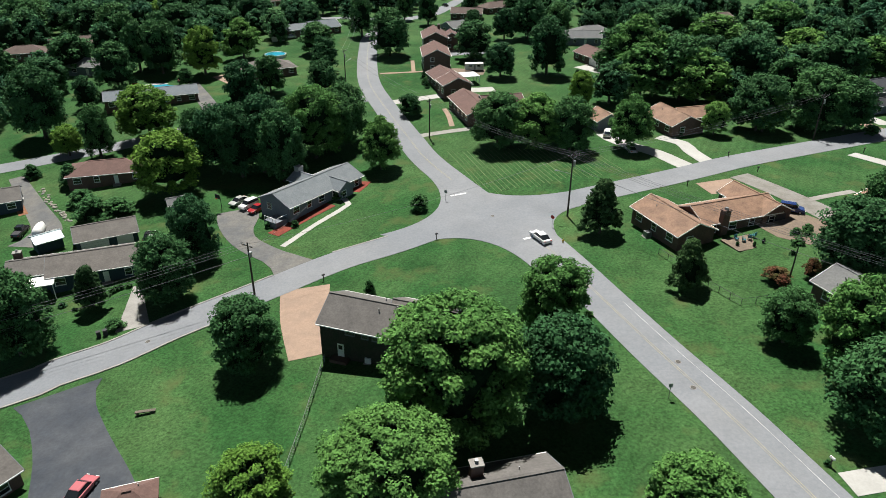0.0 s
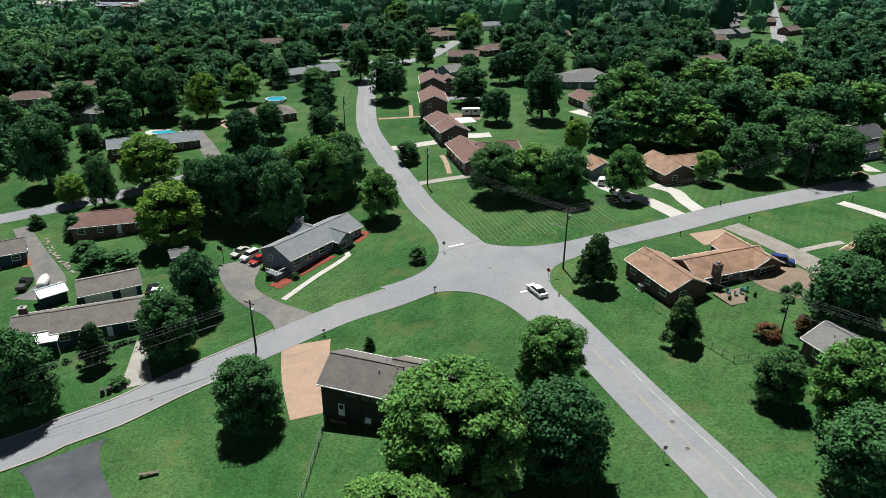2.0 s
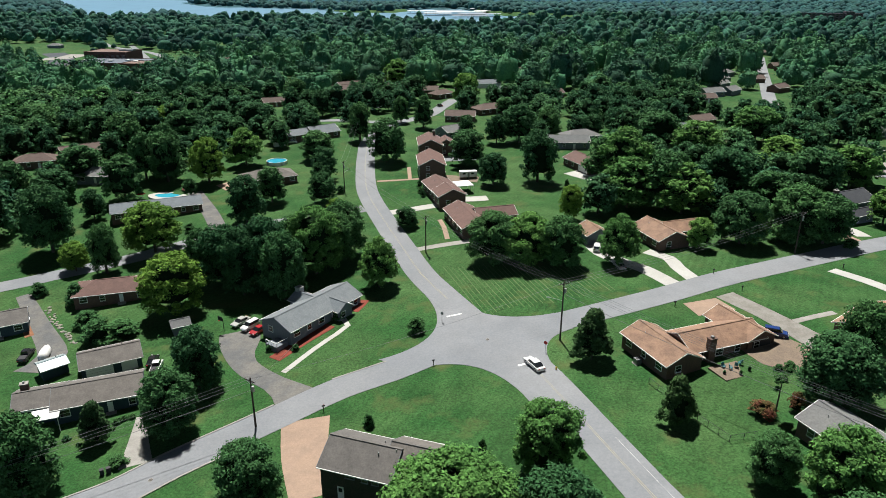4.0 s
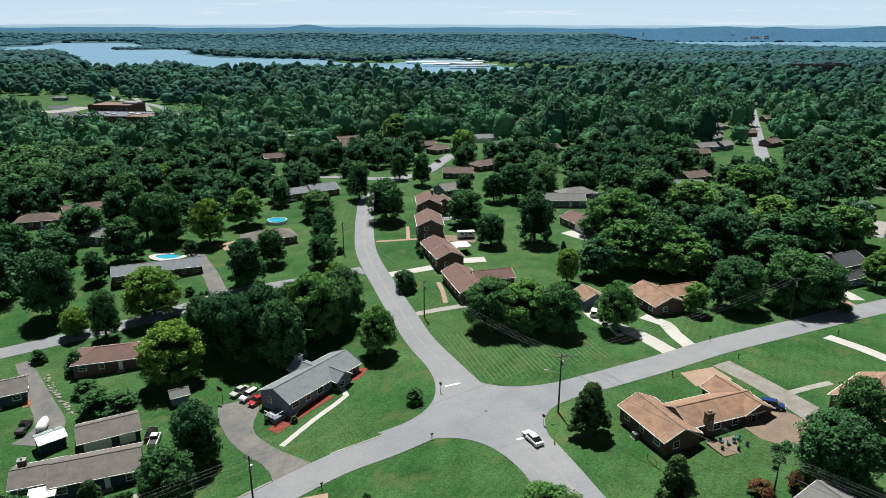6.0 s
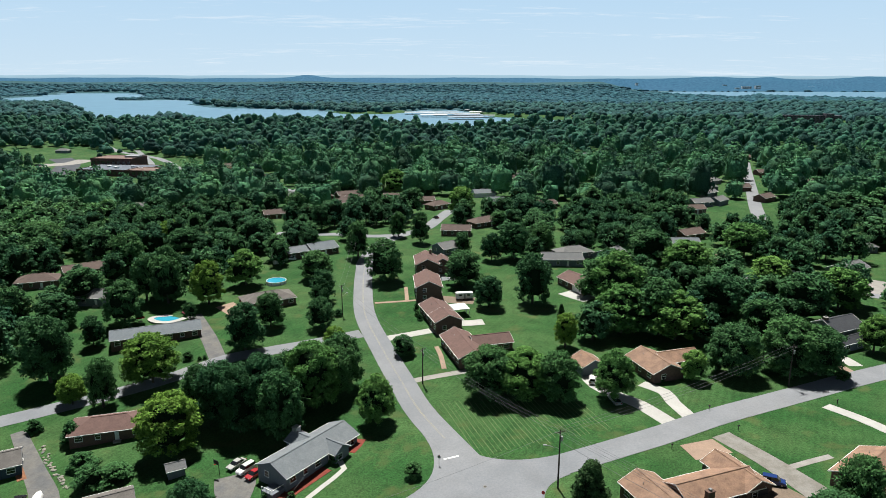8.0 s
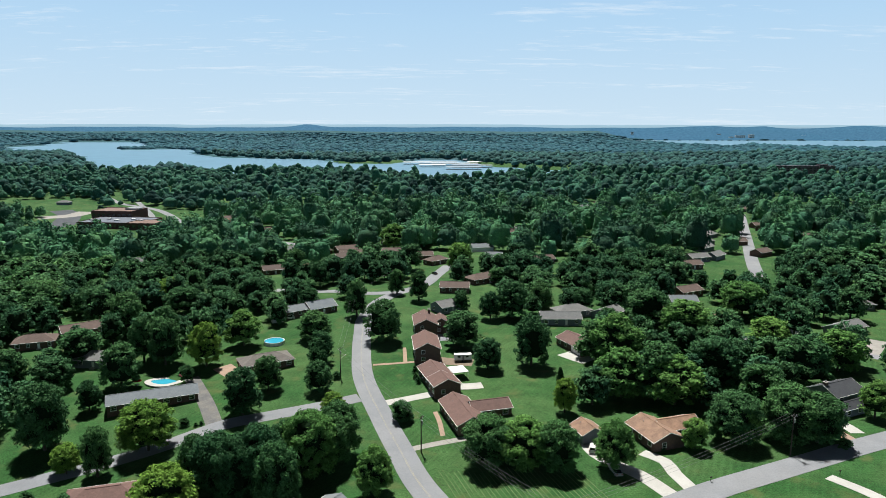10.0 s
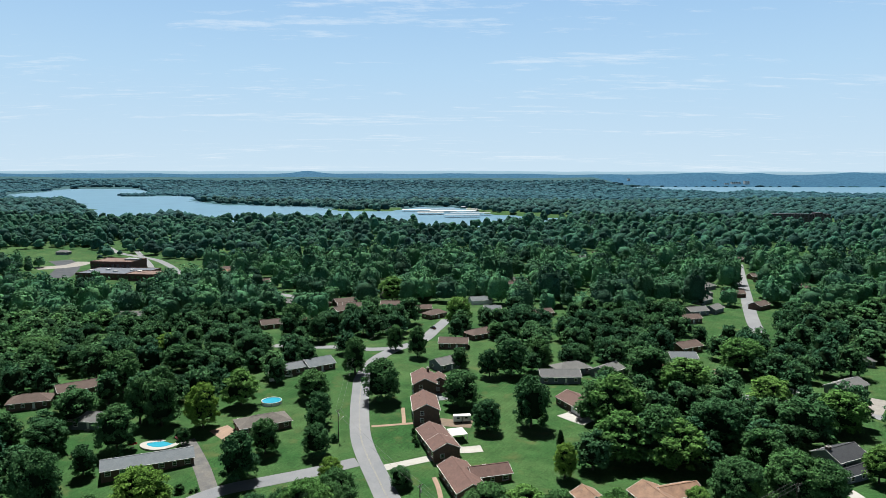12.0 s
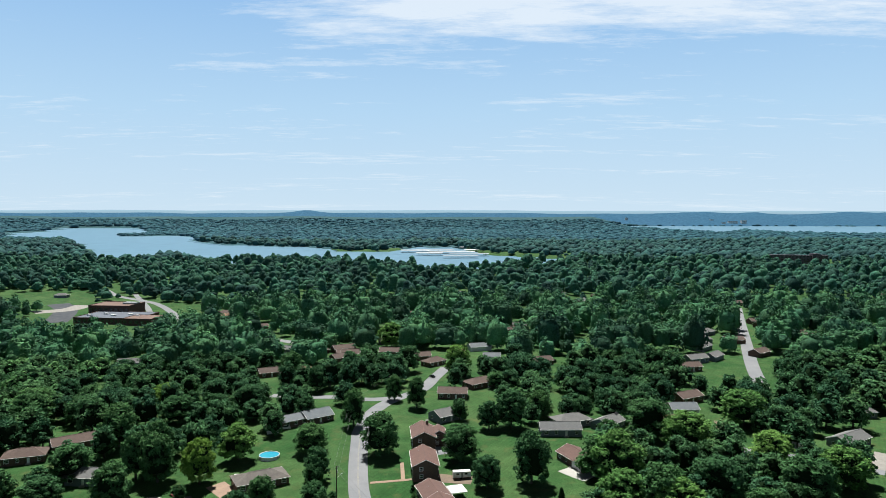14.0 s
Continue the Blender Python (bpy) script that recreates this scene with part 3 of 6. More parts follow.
def tree(kind, x, y, height, radius, group=""):
    z = gz(x, y)
    ob = thing(TREE_NAMES[kind], x, y, z - 0.05, random.uniform(0, 360), TREE_LABELS[kind], "shrub" if kind in ("bush", "bloom") else "tree", group)
    low = CLEAR_BELOW[kind] * height
    crown = part("crown", random.choice(CROWNS[kind]), None, ob)
    crown.location = (0, 0, low + (height - low) / 2)
    wide = radius / (1.08 if y < 150 else 1.18)
    crown.scale = (wide, wide, (height - low) / 2.15)
    trunk = part("trunk", random.choice(TRUNKS), None, ob)
    trunk.scale = (height * 0.8, height * 0.8, height)
    return ob


# x, y, height, radius
OAKS_NEAR = [(44.8, 77.1, 8.2, 3.9), (-48.6, 111.8, 12.9, 5.2), (-29.5, 78.3, 11.2, 5.5), (13.2, 65.5, 13.2, 6.6), (48.1, 60.3, 11.2, 6.6), (62.5, 95.5, 12.2, 7.1), (72.3, 105.8, 12.8, 5.2), (-66.7, 84.1, 14.3, 6.2), (-49.1, 99, 11.8, 5.5), (-57.4, 156.3, 16.3, 8.1), (-46.3, 154, 18.5, 8.2), (-29.3, 172, 15.3, 7.3), (10.2, 162.6, 13.6, 8.0), (27.5, 158.4, 13.0, 6.8), (76.7, 171.1, 14.1, 8.9), (92.3, 172.3, 15.4, 10.1), (98.9, 170.9, 13.5, 8.5), (-63.9, 159.4, 14.4, 5.5), (-51.1, 151.7, 17.5, 6.8), (-40.1, 147.8, 17.1, 6.2), (-41.9, 165.9, 14, 6.1), (-30.3, 167.1, 14, 6.4), (90.5, 171.9, 10.6, 6.7)]
OAKS_FAR = [(28.9, 293.2, 16.2, 9.2), (19.0, 290.5, 12.3, 6.1), (63.1, 307.8, 10.5, 6.5), (43.9, 311.4, 11.8, 6.0), (65.5, 268.3, 11.8, 6.3), (-46.5, 234.6, 8.5, 4.3), (-63.9, 306.5, 10.5, 5.9), (-25.4, 335.4, 12.5, 5.2), (27.7, 359.7, 8.9, 6.8), (-63.7, 199.4, 14.9, 7.4), (-60.1, 216.6, 11.9, 6), (-46.6, 239.1, 12, 6.2), (-42.8, 214.5, 10.4, 5.8), (-13.6, 191.2, 6.1, 4.3), (-25.7, 261.3, 16.6, 9.4), (14.3, 230.2, 11.2, 6.5), (30.1, 233.6, 18.3, 8.2), (88.1, 212.3, 16.7, 10.8), (117.3, 214.8, 16.8, 11.5), (57.1, 240.1, 15.2, 11.6), (-13.7, 321.7, 15.3, 5.8), (-40.4, 294.3, 16.4, 6.6), (66, 202.4, 18.1, 10.3), (-53.8, 264.8, 11.5, 8.4), (6.5, 303.3, 9.9, 5.2), (-67.7, 354.5, 13.5, 7), (-86.5, 378.3, 17.2, 8.2), (-191.3, 311.1, 16, 12.9), (-109.2, 252.7, 18.1, 7.3), (-91.6, 316.4, 13.5, 10), (86.1, 284.4, 15.8, 12.6), (87.1, 215.6, 15.7, 10), (93.4, 192.6, 14.4, 8.3), (-111.4, 220.8, 16.1, 8.3), (-104.4, 240.7, 18.2, 7.9), (-113.4, 243.0, 17.2, 6.1), (-138.0, 244.2, 12.8, 9.8), (-115.2, 181.2, 19.8, 8.9), (-149.0, 219.5, 14.4, 7.5), (-135.5, 221.7, 10.9, 8.7), (-92.8, 166.9, 13.9, 4.9), (-114.3, 204.6, 10.0, 4.6), (-185.1, 298.3, 17.0, 10.6), (-167.7, 307.4, 12.7, 10.0), (-135.0, 276.1, 17.6, 9.6), (-120.9, 302.8, 13.2, 10.2), (-107.1, 312.5, 10.7, 8.6), (-185.0, 275.2, 14.8, 7.2), (-90.3, 224.8, 6.2, 2.8), (5.8, 255.1, 14.0, 9.5)]
MAPLES = [(0, 63.5, 17.9, 10.4), (14.3, 81.4, 12.4, 6), (-6.4, 50.3, 13, 8.7), (24.1, 48.3, 8.2, 5.5), (50.3, 69.7, 13.7, 6.3), (-35.2, 161.4, 18.3, 8.8), (-17.8, 151.9, 12.8, 6), (19.6, 161.5, 13.4, 9.0), (41.6, 158.4, 13.0, 6.6), (65, 167.8, 8.5, 4.4), (69.7, 198, 15.8, 10.8), (54.8, 204.4, 16.2, 10.9), (122.2, 250.1, 14, 10.6), (138.4, 231.2, 14.7, 10.3), (59.5, 231.1, 20.2, 11.5), (124.9, 188.1, 11.7, 5.9), (-38.4, 483.7, 18, 12.2), (7.6, 388, 18.1, 9.2), (97.6, 270.2, 15.1, 12.2), (134.2, 300.9, 16.5, 12.5), (78, 169.9, 11.8, 6.5), (-80.5, 258.7, 14.8, 8.6)]
LOCUSTS = [(-84.7, 179.5, 15.0, 9.8), (-65.7, 144.3, 15, 8.6), (-21.1, 51.6, 8.3, 5.1), (-102.6, 169.5, 8.2, 4.7), (-34.5, 193.7, 8.8, 4.7), (35.1, 192.8, 11.0, 4.6), (-137.9, 332.5, 11.6, 9.2), (-102.1, 168.6, 7.8, 4), (-88.5, 238.5, 16.6, 7.6)]
MAGNOLIAS = [(26.5, 112.9, 10.4, 4.8), (36.2, 92.3, 8.7, 3.5), (-61.2, 96.4, 8.3, 3.6), (37.6, 216.1, 5.8, 1.9)]
SHRUBS = [(-7.5, 128.2, 3.4, 2.2), (-14, 96.3, 2.5, 1.1), (-104.5, 207.8, 2.2, 1.8), (-92.1, 150, 5.6, 3.4), (-78.5, 131.7, 5.3, 4.1), (-104.8, 155.4, 3.4, 2.5), (-84.2, 139.5, 3.7, 3.6), (-74.1, 134.5, 3.6, 4.1), (-79.7, 193.4, 2.7, 2), (104.5, 168, 2.3, 2.6), (-108.3, 214.4, 3.2, 2.7), (-25.5, 136, 2.1, 1.4), (-24.3, 138.5, 1.7, 0.9), (-38.2, 124.3, 1.4, 0.9), (-54.6, 90.2, 1.9, 1.7), (4.9, 87.6, 2.4, 0.8), (-38.4, 224.4, 2.6, 2), (32.7, 171.3, 2, 1.1), (-60.4, 101.7, 1.1, 0.8), (-59.9, 102.3, 1, 0.7)]
SHRUBS_BEDS = [(-59.3, 102.9, 1, 0.7), (-58.1, 103.3, 1, 0.7), (-69.2, 96.6, 1, 0.8), (-67.4, 97.7, 1, 0.8), (-32.5, 123.8, 1.5, 0.9), (-11.4, 228, 2.6, 1.2), (-10.8, 222.5, 2.2, 1.2), (-9.8, 218.8, 2.2, 1.2), (-87.1, 210.2, 2.1, 1.4), (-85.7, 211, 2.1, 1.4), (-84.3, 211.8, 2.1, 1.4), (-76, 192.9, 1.3, 0.9), (-74.6, 193.6, 1.3, 0.9), (54.7, 167.8, 1.4, 1.1), (56.5, 167.3, 1.4, 1.1), (58.8, 168.8, 1.3, 1), (-94.4, 231.1, 3, 2), (-97.6, 197, 5.6, 2.9)]

for kind, rows in (("oak", OAKS_NEAR), ("oak", OAKS_FAR), ("maple", MAPLES), ("locust", LOCUSTS), ("magnolia", MAGNOLIAS), ("bush", SHRUBS), ("bush", SHRUBS_BEDS)):
    for x, y, h, r in rows:
        tree("great" if kind == "maple" and r > 7 and y < 90 else kind + "_far" if kind in ("oak", "maple") and y > 185 else kind, x, y, h, r)
for x, y, h, r in ((50.1, 93.0, 2.6, 2.4), (55.6, 93.5, 3.6, 1.5)):
    tree("bloom", x, y, h, r)



def pine(x, y, height):
    """A thin pine: a tall bare stem with a few tufts of needles."""
    ob = thing("pine_tree", x, y, gz(x, y), 0, "thin scraggly pine with sparse green tufts", "tree")
    part("trunk", tube(bmesh.new(), (0, 0, -0.3), (0.3, 0.4, height), 0.16, 0.05, 8), BARK, ob)
    for k, (a, z, s) in enumerate(((0.3, 0.96, 1.0), (2.2, 0.86, 1.1), (4.0, 0.76, 1.25), (5.4, 0.9, 0.9), (1.2, 0.66, 1.0), (3.1, 0.52, 0.7))):
        end = (0.2 + math.cos(a) * s * 0.8, 0.3 + math.sin(a) * s * 0.8, height * z + 0.3)
        br = part("branch", tube(bmesh.new(), (0.2, 0.3, height * z - 0.3), end, 0.05, 0.02, 5), BARK, ob)
        tuft_ob = part("needle_tuft", CROWNS["bush"][k % 2], None, br)
        tuft_ob.location, tuft_ob.scale = end, (s * 0.85, s * 0.85, s * 0.6)


pine(51.7, 92.1, 9.5)

# x, y, radius of open lawn
CLEARINGS = [(-103, 222, 9), (-79, 223, 14), (-51, 209, 14), (-69, 261, 9), (-125, 189, 12), (-121, 174, 12), (-52, 311, 14), (-21, 254, 14), (-18, 221, 14), (12, 214, 16), (27, 213, 16), (43, 227, 10), (-1, 186, 16), (119, 190, 18), (129, 196, 16), (156, 382, 14), (168, 277, 16), (-31, 348, 14), (-4, 328, 12), (93, 176, 14), (-13, 453, 12), (-6, 396, 14), (-55, 295, 14), (13, 306, 14), (101, 298, 12), (122, 288, 12), (-161, 260, 14), (-71, 272, 7), (-56, 254, 9), (45, 232, 16)]
ROOFS = [(-166, 263, "b"), (-154, 277, "b"), (-130, 243, "g"), (-191, 497, "g"), (-103, 397, "b"), (-113, 476, "g"), (-87, 467, "b"), (-67, 453, "b"), (-17, 437, "b"), (-7, 419, "b"), (30, 431, "w"), (60, 418, "b"), (19, 364, "b"), (4, 342, "b"), (0, 305, "g"), (56, 299, "g"), (49, 287, "g"), (72, 296, "g"), (102, 299, "r"), (145, 402, "b"), (176, 461, "g"), (188, 490, "g"), (122, 339, "b"), (168, 278, "g"), (195, 318, "g"), (-61, 550, "g"), (-52, 646, "b"), (60, 554, "g"), (-324, 549, "g"), (-64, 644, "b"), (133, 681, "g"), (506, 788, "b"), (271, 783, "g"), (-84, 399, "r"), (-71, 472, "b"), (-37, 455, "b"), (-31, 634, "b"), (-42, 499, "g"), (-80, 721, "b"), (89, 294, "g"), (113, 319, "w"), (158, 424, "g"), (201, 520, "g"), (221, 581, "g"), (146, 725, "w"), (48, 582, "b"), (54, 538, "b")]
for i in range(54):
    y = 430 + 640 * rng.uniform() ** 1.2
    x = rng.uniform(-0.62, 0.62) * y
    if not (-470 < x < -220 and 520 < y < 780):
        ROOFS.append((round(x), round(y), "bgbgrbgw"[i % 8]))


def line_of(points):
    return np.array([v[:2] for v in smooth_line(points, 4.0)])


ROAD_POINTS = np.concatenate([line_of(p) for p in (ROAD_A, ROAD_B, ROAD_C, ROAD_D, ROAD_F, ROAD_G, ROAD_H, CAR_PARK)])
STANDING = [(*v[:2], v[3]) for rows in (OAKS_NEAR, OAKS_FAR, MAPLES, LOCUSTS, MAGNOLIAS) for v in rows]


def is_open(x, y, reach):
    """Whether a tree may stand at a place: off the roads, the lawns, the houses and the strip before them."""
    d = ROAD_POINTS - (x, y)
    if (d * d).sum(1).min() < (5.5 + reach * 0.6) ** 2:
        return False
    if any((x - a) ** 2 + ((y - b) * (0.5 if y < b else 1.0)) ** 2 < (r * 0.85 + reach * 0.4) ** 2 for a, b, r in CLEARINGS):
        return False
    if any(abs(x - v[0]) < 8 + reach * 0.3 and 0 < v[1] - y < (36 if y < 360 else 32) for v in ROOFS):
        return False
    if any((x - v[0]) ** 2 + ((y - v[1]) * (0.72 if y < v[1] else 1.0)) ** 2 < (9.5 + reach * 0.4) ** 2 for v in ROOFS):
        return False
    if any((x - a) ** 2 + (y - b) ** 2 < ((r + reach) * 0.54) ** 2 for a, b, r in STANDING):
        return False
    return True


# patches of wood near the houses: x from, x to, y from, y to
WOODS = [(-190, -100, 205, 420), (-100, -60, 262, 420), (42, 210, 196, 420), (-60, 40, 318, 420), (100, 190, 170, 200), (-175, -118, 120, 200), (-330, -190, 230, 420), (210, 340, 230, 420)]
singles, leftover = 0, []
for x0, x1, y0, y1 in WOODS:
    for gxv in np.arange(x0, x1, 11.5):
        for gyv in np.arange(y0, y1, 11.5):
            x, y = gxv + rng.uniform(-4, 4), gyv + rng.uniform(-4, 4)
            r = rng.uniform(4.8, 9.0)
            if rng.uniform() < 0.93 and is_open(x, y, r):
                STANDING.append((x, y, r))
                if singles < 300:
                    tree("mid", x, y, r * rng.uniform(1.2, 1.65) + 2.5, r, "trees of the suburban woods")
                    singles += 1
                else:
                    leftover.append((x, y, r))

# the far woods, one mesh to each belt
def tuft(seed, sub, leaves, wobble, size=0.2):
    """A rounded far crown, open below: a lumpy shell with sprigs standing out of it."""
    r = np.random.default_rng(seed)
    v, f = blob(sub, wobble, seed * 3, 0.9)
    f = [k for k in f if max(v[i][2] for i in k) > -0.1]
    used = sorted({i for k in f for i in k})
    at = {i: n for n, i in enumerate(used)}
    verts, faces = v[used].tolist(), [tuple(at[i] for i in k) for k in f]
    for _ in range(leaves):
        p = v[used[r.integers(len(used))]] * r.uniform(0.96, 1.12) + r.normal(size=3) * 0.10
        n = p / np.linalg.norm(p) + r.normal(size=3) * 0.45
        t = np.cross(n, r.normal(size=3))
        t /= np.linalg.norm(t) + 1e-9
        b = np.cross(n / np.linalg.norm(n), t)
        s = size * r.uniform(0.6, 1.3)
        n0 = len(verts)
        verts += [(p - t * s - b * s * 0.5).tolist(), (p + t * s - b * s * 0.5).tolist(), (p + b * s).tolist()]
        faces.append((n0, n0 + 1, n0 + 2))
    return verts, faces, 0


MID_CROWNS = [leafy(81 + i, 22, 12, 0.165, round_crown if i % 5 else oval_crown, 0.36, 0.84, tri=True, sub=2, wild=0.3)[:2] + (0,) for i in range(9)]
BLOBS = [lobed(131 + i, 4, 24, round_crown if i % 5 else oval_crown, 0.46, 0.14, -0.1) for i in range(9)]
SMALL = [tuft(101 + i, 1, 3, 0.3, 0.2) for i in range(5)]


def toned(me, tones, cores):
    """Gives each tree of a wood its own tone of green, and a core dark with painted shade."""
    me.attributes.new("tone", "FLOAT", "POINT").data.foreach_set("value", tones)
    me.materials.append(CROWN_SHADE)
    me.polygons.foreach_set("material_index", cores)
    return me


def belt(name, label, near, far, gap, shapes, material, size, keep=0.86, tall=1.1, lift=0.95):
    verts, faces, count, tones, cores = [], [], 0, [], []
    y = near
    while y < far:
        half = 0.70 * y + 40
        for x in np.arange(-half, half, gap):
            px, py = x + rng.uniform(-0.6, 0.6) * gap, y + rng.uniform(-0.6, 0.6) * gap
            # glades and thickets
            thick = keep + 0.5 * noise.noise(Vector((px * 0.011, py * 0.011, 5.0)))
            if rng.uniform() > thick or float(shore(px, py)) > -12:
                continue
            if any(a < px < b and c < py < d for a, b, c, d in FIELDS):
                continue
            if py < 900 and not is_open(px, py, 5):
                continue
            r = size * (0.5 + rng.uniform() ** 1.5 * 0.95)
            v, f, shapes_core = shapes[rng.integers(len(shapes))]
            v = np.asarray(v)
            c, s = math.cos(a0 := rng.uniform(0, 6.28)), math.sin(a0)
            hgt = r * tall * rng.uniform(0.8, 1.45)
            w = np.stack([(v[:, 0] * c - v[:, 1] * s) * r, (v[:, 0] * s + v[:, 1] * c) * r, v[:, 2] * hgt], -1)
            w += (px, py, gz(px, py) + hgt * lift + lift)
            verts.append(w)
            faces.append(np.array(f) + count if len({len(k) for k in f}) == 1 else [tuple(i + count for i in k) for k in f])
            count += len(w)
            tones += [rng.uniform(-1, 1)] * len(w)
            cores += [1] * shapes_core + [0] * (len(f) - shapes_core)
        y += gap
    allf = [tuple(k) for f in faces for k in (f.tolist() if isinstance(f, np.ndarray) else f)]
    ob = new(name, toned(mesh_of(name, np.concatenate(verts).tolist(), allf, material, True), tones, cores))
    return tagged(ob, label, "trees", kind="stuff")


FIELDS = [(-405, -235, 545, 745), (-570, -400, 690, 830), (330, 480, 690, 790), (610, 760, 1190, 1380), (380, 520, 1450, 1520)]
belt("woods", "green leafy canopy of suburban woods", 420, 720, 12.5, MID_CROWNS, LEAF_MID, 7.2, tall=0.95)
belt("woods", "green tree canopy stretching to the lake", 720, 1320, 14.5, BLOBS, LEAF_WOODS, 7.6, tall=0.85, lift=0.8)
# from here on the leaves carry haze as a blue tint
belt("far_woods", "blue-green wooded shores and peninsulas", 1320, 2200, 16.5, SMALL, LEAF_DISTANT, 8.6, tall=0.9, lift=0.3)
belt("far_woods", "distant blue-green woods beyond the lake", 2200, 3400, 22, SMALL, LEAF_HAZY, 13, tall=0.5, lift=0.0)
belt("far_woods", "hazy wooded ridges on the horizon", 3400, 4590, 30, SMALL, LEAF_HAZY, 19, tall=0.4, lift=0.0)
verts, faces, tones, cores = [], [], [], []
NEAR_WOODS = [leafy(111 + i, 36, 20, 0.145, round_crown if i % 4 else oval_crown, 0.33, 0.72, tri=True) for i in range(5)]
for x, y, r in leftover:
    v, f, inner = NEAR_WOODS[rng.integers(5)]
    h = r * rng.uniform(1.2, 1.65) + 2.5
    n0 = len(verts)
    verts += (np.asarray(v) * (r, r, h * 0.46) + (x, y, gz(x, y) + h * 0.54)).tolist()
    faces += [tuple(i + n0 for i in k) for k in f]
    tones += [rng.uniform(-1, 1)] * len(v)
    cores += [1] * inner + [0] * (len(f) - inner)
if leftover:
    tagged(new("woods", toned(mesh_of("woods", verts, faces, LEAF_FAR, True), tones, cores)), "green leafy canopy between the houses", "trees", kind="stuff")

# ---- houses ----
BRICK = shader("brown_brick", (0.111, 0.068, 0.052), 0.9, second=(0.085, 0.055, 0.046), patch=1.2, grain=0.25, scale=7, bump=0.01)
BRICK_PALE = shader("tan_brick", (0.195, 0.150, 0.117), 0.9, second=(0.163, 0.124, 0.098), patch=1.2, grain=0.22, scale=7, bump=0.01)
SIDING = shader("grey_siding", (0.130, 0.143, 0.163), 0.8, grain=0.12, scale=3)
SIDING_TEAL = shader("teal_siding", (0.023, 0.042, 0.055), 0.8, grain=0.15, scale=3)
SIDING_WHITE = shader("white_siding", (0.576, 0.576, 0.560), 0.7, grain=0.06, scale=3)
IVY = shader("dark_brick_with_ivy", (0.023, 0.029, 0.019), 0.95, second=(0.039, 0.033, 0.026), patch=0.8, grain=0.4, scale=5, bump=0.04)
WHITE = shader("white_trim", (0.624, 0.624, 0.608), 0.6, grain=0.04, scale=4)
DARK = shader("dark_trim", (0.019, 0.019, 0.023), 0.6)
GLASS = shader("window_glass", (0.013, 0.016, 0.019), 0.08, spec=0.6)
METAL = shader("grey_metal", (0.227, 0.234, 0.240), 0.45, metal=0.6, grain=0.1, scale=4)


def shingle(name, a, b):
    return shader(name, a, 0.92, second=b, patch=0.5, spread=0.08, grain=0.2, scale=3.5, bump=0.02, ob=0.06)


ROOF_GREY = shingle("grey_shingles", (0.130, 0.133, 0.133), (0.111, 0.114, 0.117))
ROOF_BLUE = shingle("slate_grey_shingles", (0.137, 0.153, 0.166), (0.117, 0.133, 0.146))
ROOF_BROWN = shingle("brown_shingles", (0.124, 0.075, 0.065), (0.101, 0.062, 0.055))
ROOF_TAUPE = shingle("taupe_shingles", (0.118, 0.109, 0.102), (0.094, 0.087, 0.082))
ROOF_TAN = shingle("tan_shingles", (0.234, 0.146, 0.101), (0.163, 0.104, 0.075))
ROOF_MOCHA = shingle("mocha_shingles", (0.098, 0.072, 0.063), (0.080, 0.058, 0.052))
ROOF_DARK = shingle("charcoal_shingles", (0.046, 0.049, 0.055), (0.036, 0.039, 0.046))


def window(parent, x, y, z, w, h, turn, frame_mat=None):
    """A window on a wall: frame, pane and sill, facing local -y before it is turned."""
    ob = part("window", boxed(0, -0.02, 0, w + 0.18, 0.12, h + 0.18), frame_mat or WHITE, parent)
    ob.matrix_local = pose(x, y, z, 0, 0, turn)
    for k in (-1, 1):
        part("pane", boxed(0, -0.075, k * h * 0.26, w, 0.03, h * 0.47), GLASS, ob)
    part("sill", boxed(0, -0.1, -h / 2 - 0.1, w + 0.24, 0.2, 0.06), frame_mat or WHITE, ob)
    return ob


def gable_walls(L, W, H, rise, low):
    bm = bmesh.new()
    prism(bm, [(-W / 2, low), (W / 2, low), (W / 2, H), (0, H + rise), (-W / 2, H)], "x", -L / 2, L / 2)
    return bm


def gable_roof(L, W, H, rise, eave=0.5, thick=0.16):
    s = rise / (W / 2)
    lo = H - s * eave
    bm = bmesh.new()
    up = thick
    prism(bm, [(-W / 2 - eave, lo + 0.02), (0, H + rise + 0.02), (W / 2 + eave, lo + 0.02), (W / 2 + eave, lo + up), (0, H + rise + up), (-W / 2 - eave, lo + up)], "x", -L / 2 - 0.35, L / 2 + 0.35)
    return bm


def hip_roof(L, W, H, rise, eave=0.5, thick=0.16):
    s = rise / (W / 2)
    lo = H - s * eave
    bm = bmesh.new()
    a, b, k = L / 2 + eave, W / 2 + eave, max(0.2, L / 2 - W / 2)
    base = [bm.verts.new((x, y, lo)) for x, y in ((-a, -b), (a, -b), (a, b), (-a, b))]
    rim = [bm.verts.new((x, y, lo + thick)) for x, y in ((-a, -b), (a, -b), (a, b), (-a, b))]
    top = [bm.verts.new((x, 0, H + rise + thick)) for x in (-k, k)]
    bm.faces.new(base[::-1])
    for i in range(4):
        bm.faces.new((base[i], base[(i + 1) % 4], rim[(i + 1) % 4], rim[i]))
    bm.faces.new((rim[0], rim[1], top[1], top[0]))
    bm.faces.new((rim[1], rim[2], top[1]))
    bm.faces.new((rim[2], rim[3], top[0], top[1]))
    bm.faces.new((rim[3], rim[0], top[0]))
    return bm


